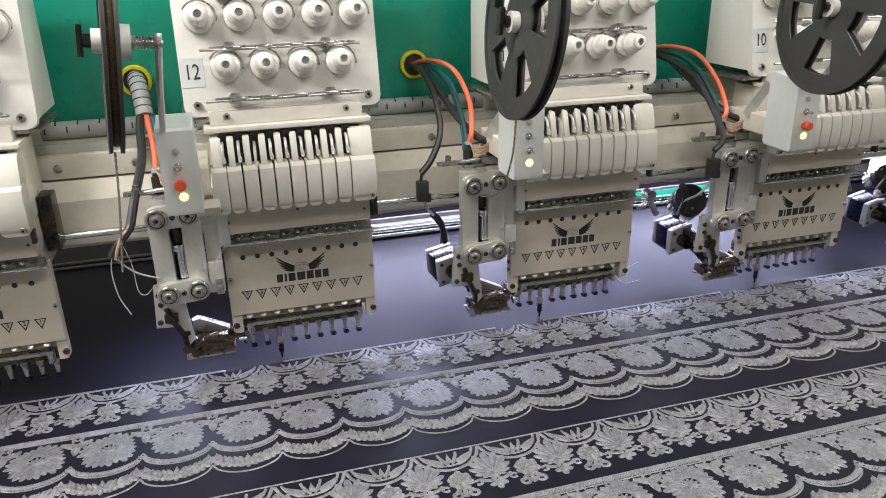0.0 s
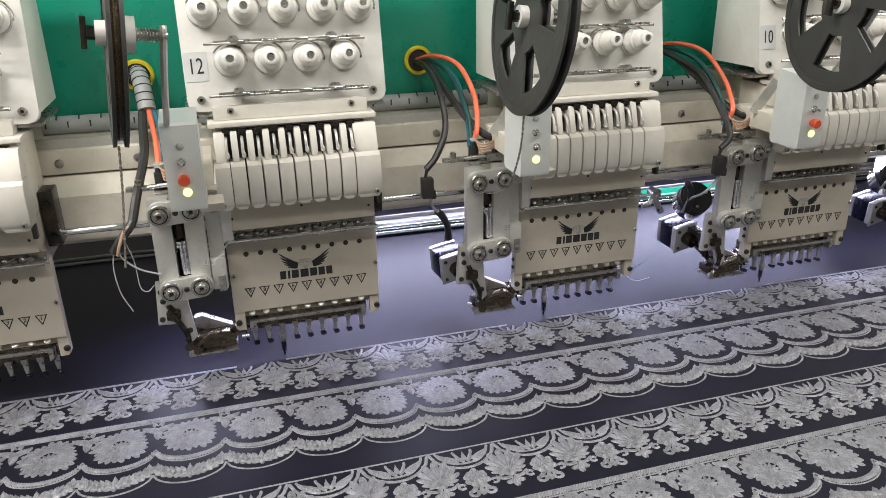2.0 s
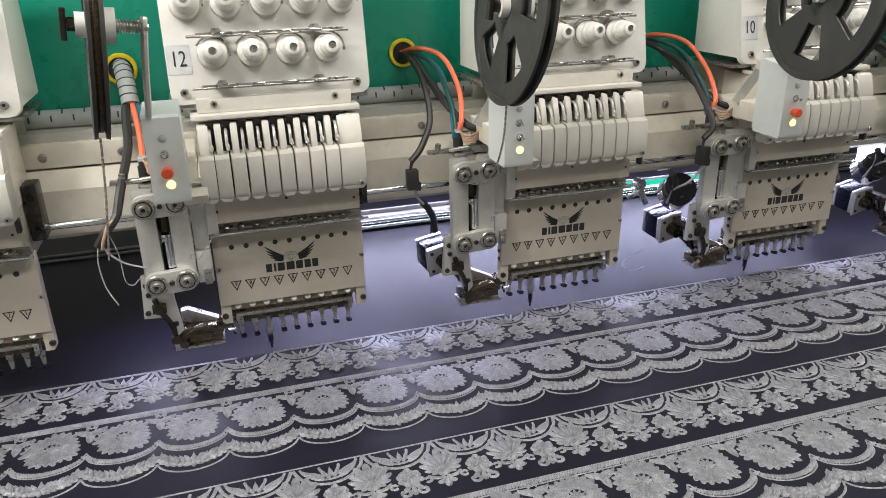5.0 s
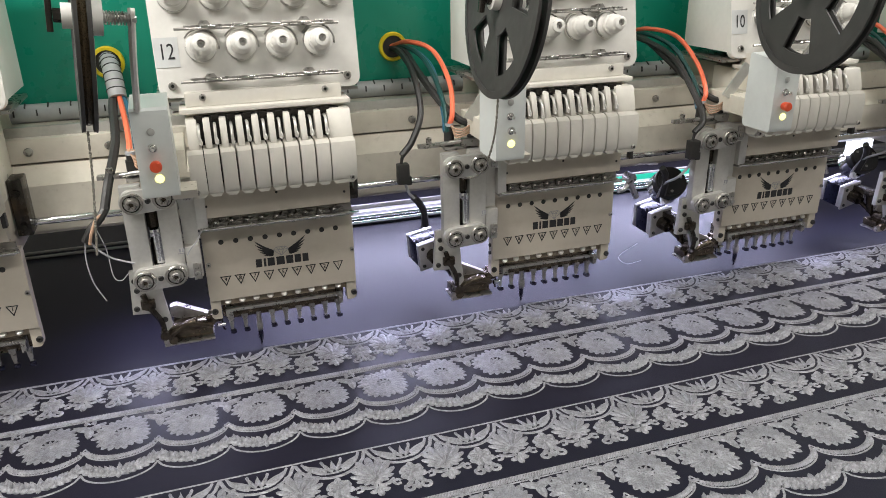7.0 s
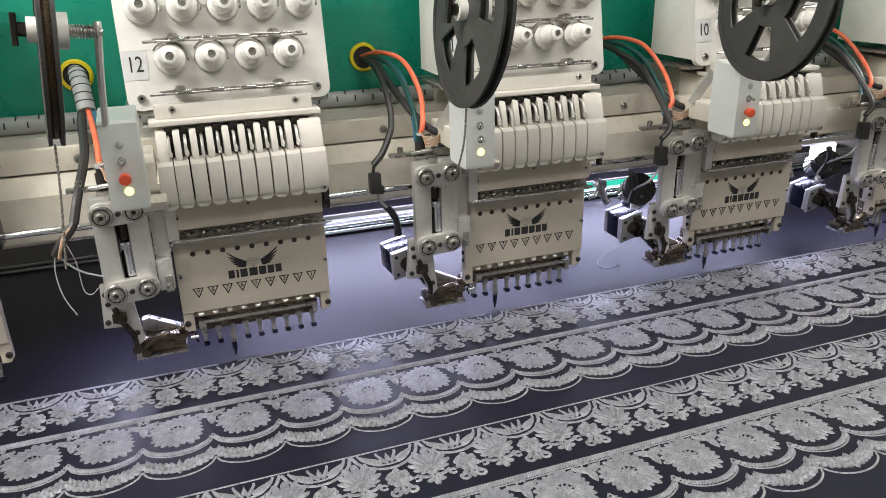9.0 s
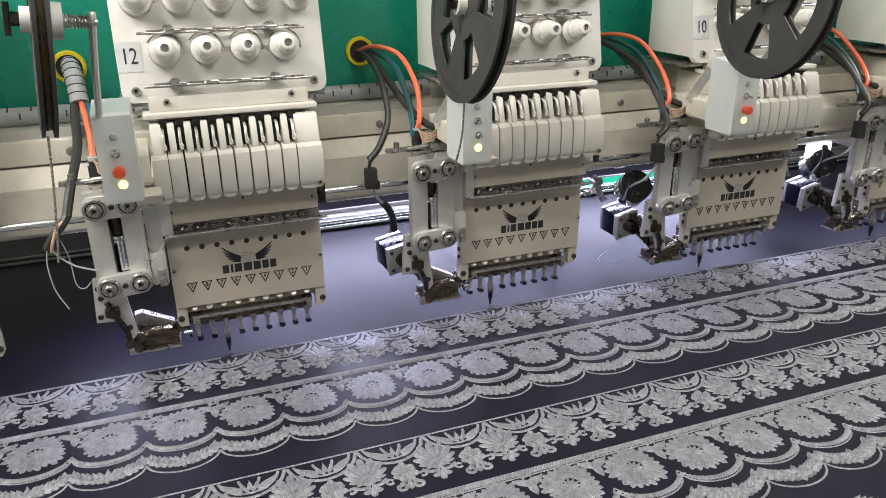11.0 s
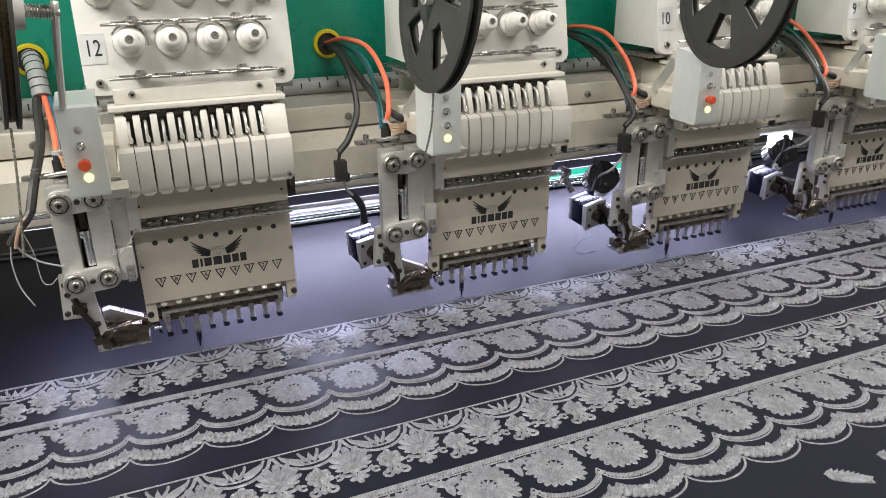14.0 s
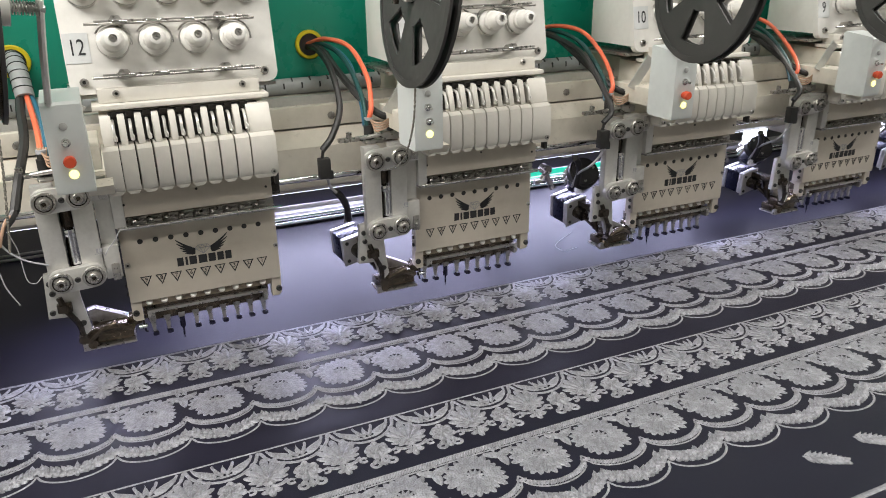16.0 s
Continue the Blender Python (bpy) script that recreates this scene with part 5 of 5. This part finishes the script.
    for i in range(10):
        a = 2 * math.pi * (i + 0.5) / 10
        s.blade(0.0045 * math.cos(a), 0.0045 * math.sin(a), a, 0.007, 0.0041, 0.0009, 4, 0, 0.9, 0.45)
    s.lobes(0, 0, lobed(10, 0.0066, 0.12), 0.0005, 40, 3, 0.0014, 0.2)
    made["medallion_motif"] = s.mesh("medallion_motif", THREAD)
    s = Strokes()                                   # three small leaves between the medallions
    s.blade(0, 0.006, radians(-90), 0.021, 0.0105, 0.0015)
    for sg in (-1, 1):
        s.blade(0, 0.003, radians(90 - sg * 52), 0.0195, 0.0115, 0.0015, 6, -sg * 0.2)
        s.blade(sg * 0.002, 0.013, radians(90 - sg * 22), 0.0105, 0.0065)
    made["leaf_motif"] = s.mesh("leaf_motif", THREAD)
    s = Strokes()                                   # scalloped double rope round a medallion
    half = PITCH * 0.495
    s.cord(arc(0, 0.0, -0.0215, half), 0.002, 0.001)
    s.cord(arc(0, -0.0085, -0.0295, half), 0.002, 0.001)
    line = arc(0, -0.0045, -0.0255, half, 26)
    for (x0, y0), (x1, y1) in zip(line, line[1:]):
        a = math.atan2(y1 - y0, x1 - x0) + radians(55)
        s.blade((x0 + x1) / 2 - 0.003 * math.cos(a), (y0 + y1) / 2 - 0.003 * math.sin(a), a, 0.007, 0.0038, 0.0012, 4, 0.1, 0.5)
    made["scallop_rope_motif"] = s.mesh("scallop_rope_motif", CORD)
    s = Strokes()                                   # festoon: one ribbon of leaf strokes
    stem = arc(0, -0.0315, -0.0525, half, 96)
    first = s.cord(stem, 0.0034, 0.0012)
    for sg in (-1, 1):
        for i in range(6):
            j = 48 + sg * round(5 + 7.4 * i)
            (x0, y0), (x1, y1) = stem[j - sg], stem[min(96, max(0, j + sg))]
            run = math.atan2(y1 - y0, x1 - x0)
            s.blade(x0, y0, run + sg * radians(60 - 3 * i), 0.0122 + LUMPS.uniform(-0.0006, 0.0006), 0.0066, 0.0021, 7, -sg * 0.16, 0.5, 0.25, first + 3 * (j - sg) + 1)
            s.blade(x0, y0, run - sg * radians(56 - 2 * i), 0.0102 + LUMPS.uniform(-0.0006, 0.0006), 0.0062, 0.0019, 7, sg * 0.16, 0.5, 0.25, first + 3 * (j - sg) + 1)
        s.blade(sg * 0.001, -0.0535, radians(-90 + sg * 48), 0.0095, 0.006, 0.0019, root=first + 145)
    s.blade(0, -0.052, radians(90), 0.0125, 0.0075, 0.0022, root=first + 145)
    s.blade(0, -0.053, radians(-90), 0.0105, 0.0066, 0.0021, root=first + 145)
    made["festoon_motif"] = s.mesh("festoon_motif", THREAD)
    s = Strokes()                                   # outer cord
    s.cord(arc(0, -0.045, -0.067, PITCH * 0.5), 0.0026, 0.0011)
    made["outer_cord_motif"] = s.mesh("outer_cord_motif", CORD)
    s = Strokes()                                   # lone leaf on the plain cloth
    for i in range(9):
        t = i / 8
        for sg in (-1, 1):
            s.blade(-0.02 + 0.036 * t, 0, radians(sg * (62 - 30 * t)), 0.0135 - 0.006 * abs(t - 0.35), 0.006, 0.0014, 5, -sg * 0.1)
    s.cord([(-0.024 + 0.005 * i, 0.0) for i in range(10)], 0.002)
    made["lone_leaf_motif"] = s.mesh("lone_leaf_motif", THREAD)
    s = Strokes()
    s.cord([(-PITCH / 2 + PITCH * i / 12, 0) for i in range(13)], 0.0026, 0.001)
    made["edge_cord_motif"] = s.mesh("edge_cord_motif", CORD)
    return made


def build_cloth():
    rng = random.Random(4)
    cloth = thing("cloth", Matrix(), "navy satin cloth on the machine bed, embroidered with silver-white bands", "cloth")

    def sheet(bm):
        box(bm, -1.5, 3.4, -0.7, 0.8, CLOTH_Z - 0.004, CLOTH_Z)
    part("sheet", shared("cloth_sheet", CLOTH, sheet), cloth)
    motifs = motif_meshes(rng)
    first, last = -12, 36
    for band in range(2):
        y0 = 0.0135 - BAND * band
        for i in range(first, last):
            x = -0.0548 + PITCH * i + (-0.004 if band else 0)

            def lay(name, dx, d, turn=0.0):
                part(name, motifs[name], cloth, pose(x + dx + rng.uniform(-0.0006, 0.0006), y0 - d + rng.uniform(-0.0005, 0.0005), CLOTH_Z, 0, 0, turn + rng.uniform(-2, 2)))
            lay("lotus_motif", -0.0142 + PITCH / 2, 0.0015)
            lay("palmette_motif", -0.0132, 0.046)
            lay("flower_motif", 0.0257, 0.0565)
            part("rope_motif", motifs["rope_motif"], cloth, pose(x, y0 - 0.0985, CLOTH_Z))
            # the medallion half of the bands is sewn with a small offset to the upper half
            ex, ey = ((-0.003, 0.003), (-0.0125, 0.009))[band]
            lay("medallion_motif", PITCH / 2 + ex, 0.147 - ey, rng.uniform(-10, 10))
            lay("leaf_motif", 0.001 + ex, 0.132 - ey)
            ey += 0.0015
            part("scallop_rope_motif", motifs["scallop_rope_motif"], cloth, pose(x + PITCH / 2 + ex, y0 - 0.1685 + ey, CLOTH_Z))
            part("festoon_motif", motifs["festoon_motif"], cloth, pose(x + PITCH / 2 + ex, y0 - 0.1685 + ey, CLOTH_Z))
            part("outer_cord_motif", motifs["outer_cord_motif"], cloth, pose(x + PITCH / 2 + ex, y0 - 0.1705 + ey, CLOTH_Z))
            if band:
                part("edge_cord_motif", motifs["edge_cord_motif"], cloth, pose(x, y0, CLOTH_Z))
    for i in range(0, 34):
        part("lone_leaf_motif", motifs["lone_leaf_motif"], cloth, pose(0.4705 + PITCH * i, -0.529, CLOTH_Z, 0, 0, -40 + rng.uniform(-6, 6)))
    curl = bmesh.new()
    hose(curl, [(0.621, 0.173, 0.0007), (0.568, 0.14, 0.001), (0.55, 0.119, 0.0012), (0.553, 0.096, 0.001), (0.578, 0.1, 0.0007), (0.583, 0.101, 0.0009)], 0.00045, 5, 6)
    part("loose_thread", finish("loose_thread", curl, PALE_WIRE), cloth, pose(0, 0, CLOTH_Z), "curled loose white thread")
    # upper edge: one finished run for each head, from its needle's first stitch to the last of the next
    for k in range(-3, 7):
        s = Strokes()
        x0, x1 = STEP * k + NEEDLES[WORKING], STEP * (k + 1) - 0.116
        s.cord([(x0 + (x1 - x0) * i / 60, 0.0) for i in range(61)], 0.0046, 0.0011)
        part("edge_run", s.mesh("edge_run", THREAD), cloth, pose(0, 0.0135, CLOTH_Z))
    s = Strokes()
    s.cord([(-1.4 + 0.05 * i, 0.0) for i in range(95)], 0.006, 0.001)
    part("border_line", s.mesh("border_line", CORD), cloth, pose(0, -0.585, CLOTH_Z))
    # the stitches laid since the start, close to each needle
    for k in range(-1, 5):
        s = Strokes()
        s.cord([(0.0795 * i / 16, 0.0) for i in range(17)], 0.0046, 0.0011)
        FRESH.append(thing("fresh_stitches", pose(STEP * k + NEEDLES[WORKING], 0.0135, CLOTH_Z + 0.0002), "fresh row of silver-white stitches on the cloth's edge", "stitches", "fresh stitches at the needles", mesh=s.mesh("fresh_stitches", THREAD)))
    return cloth


build_room()
build_machine()
HEADS = []
for k, number in ((-1, "13"), (0, "12"), (1, "11"), (2, "10"), (3, "9"), (4, "8")):
    HEADS.append(build_head(k, number))
    build_device(k, k != 1, k > 0, k > 1)
    build_reel(k, (20, 10, 44, 75, 30, 5)[k + 1])
    build_cables(k, "sleeved" if k < 1 else "plain")
cloth = build_cloth()
solid("loose_thread_end", PALE_WIRE, lambda bm: hose(bm, [(-0.09, -0.0232, 0.149), (-0.0955, -0.0245, 0.146), (-0.102, -0.0265, 0.136), (-0.1105, -0.0282, 0.127), (-0.116, -0.0285, 0.119)], 0.0006, 6, 6), "loose white thread hanging from the thread rail", "thread")


def motions():
    # the frame draws the cloth along under the needles, then stops
    shift = [
        (0, 0, 0),
        (0.5, 0.0025, 0),
        (1, 0.0052, -0.0003),
        (1.5, 0.0082, -0.0006),
        (2, 0.0115, -0.0004),
        (2.5, 0.0148, 0),
        (3, 0.0176, 0),
        (3.5, 0.0204, 0),
        (4, 0.0235, -0.0001),
        (6.5, 0.0381, -0.0016),
        (7, 0.0408, -0.0022),
        (7.5, 0.0434, -0.0036),
        (8, 0.0466, -0.0043),
        (8.5, 0.0499, -0.0044),
        (9, 0.053, -0.0042),
        (11.5, 0.0678, -0.004),
        (12, 0.0708, -0.0036),
        (12.5, 0.0738, -0.0022),
        (13, 0.0765, -0.002),
        (13.5, 0.0777, -0.0026),
        (14, 0.0772, -0.0036),
        (14.5, 0.0768, -0.005),
        (15, 0.0767, -0.0054),
        (15.5, 0.0766, -0.0054),
        (16, 0.0762, -0.006),
    ]
    walk(cloth, [(t, pose(x, y, 0)) for t, x, y in shift])
    # fresh stitches stay at their needles and only follow the cloth across
    for i, row in enumerate(FRESH):
        walk(row, [(t, pose(STEP * (i - 1) + NEEDLES[WORKING], 0.0135 + y, CLOTH_Z + 0.0002)) for t, x, y in shift])
    # the working needle and its take-up lever go up and down ten times a second until the machine stops, then dip once
    nx = NEEDLES[WORKING]
    needle_rows, lever_rows = [], []
    for i in range(427):
        t = i / FPS
        z, turn = ((-0.0215, 12), (-0.0255, 30), (-0.005, -4))[i % 3]
        needle_rows.append((t, pose(nx, 0.0285, z)))
        lever_rows.append((t, pose(nx - 0.0077, 0, 0) @ Matrix.Translation((0, -0.01, 0.252)) @ pose(0, 0, 0, turn, 0, 0) @ Matrix.Translation((0, 0.01, -0.252))))
    rest, rest_lever = (nx, 0.0285, -0.001), lever_rows[2][1]
    for t, z, lean in ((14.4, -0.001, 0), (14.7, -0.001, 0), (14.8, -0.019, -6), (15.0, -0.0235, -14), (15.3, -0.0235, -14), (15.4, -0.006, -4), (15.5, -0.001, 0), (16.0, -0.001, 0)):
        needle_rows.append((t, Matrix.Translation((nx, 0.0285, z + 0.02)) @ pose(0, 0, 0, 0, lean, 0) @ Matrix.Translation((0, 0, -0.02))))
        lever_rows.append((t, pose(nx - 0.0077, 0, 0)))
    for head, needle, lever in HEADS:
        walk(needle, needle_rows)
        walk(lever, lever_rows)


motions()
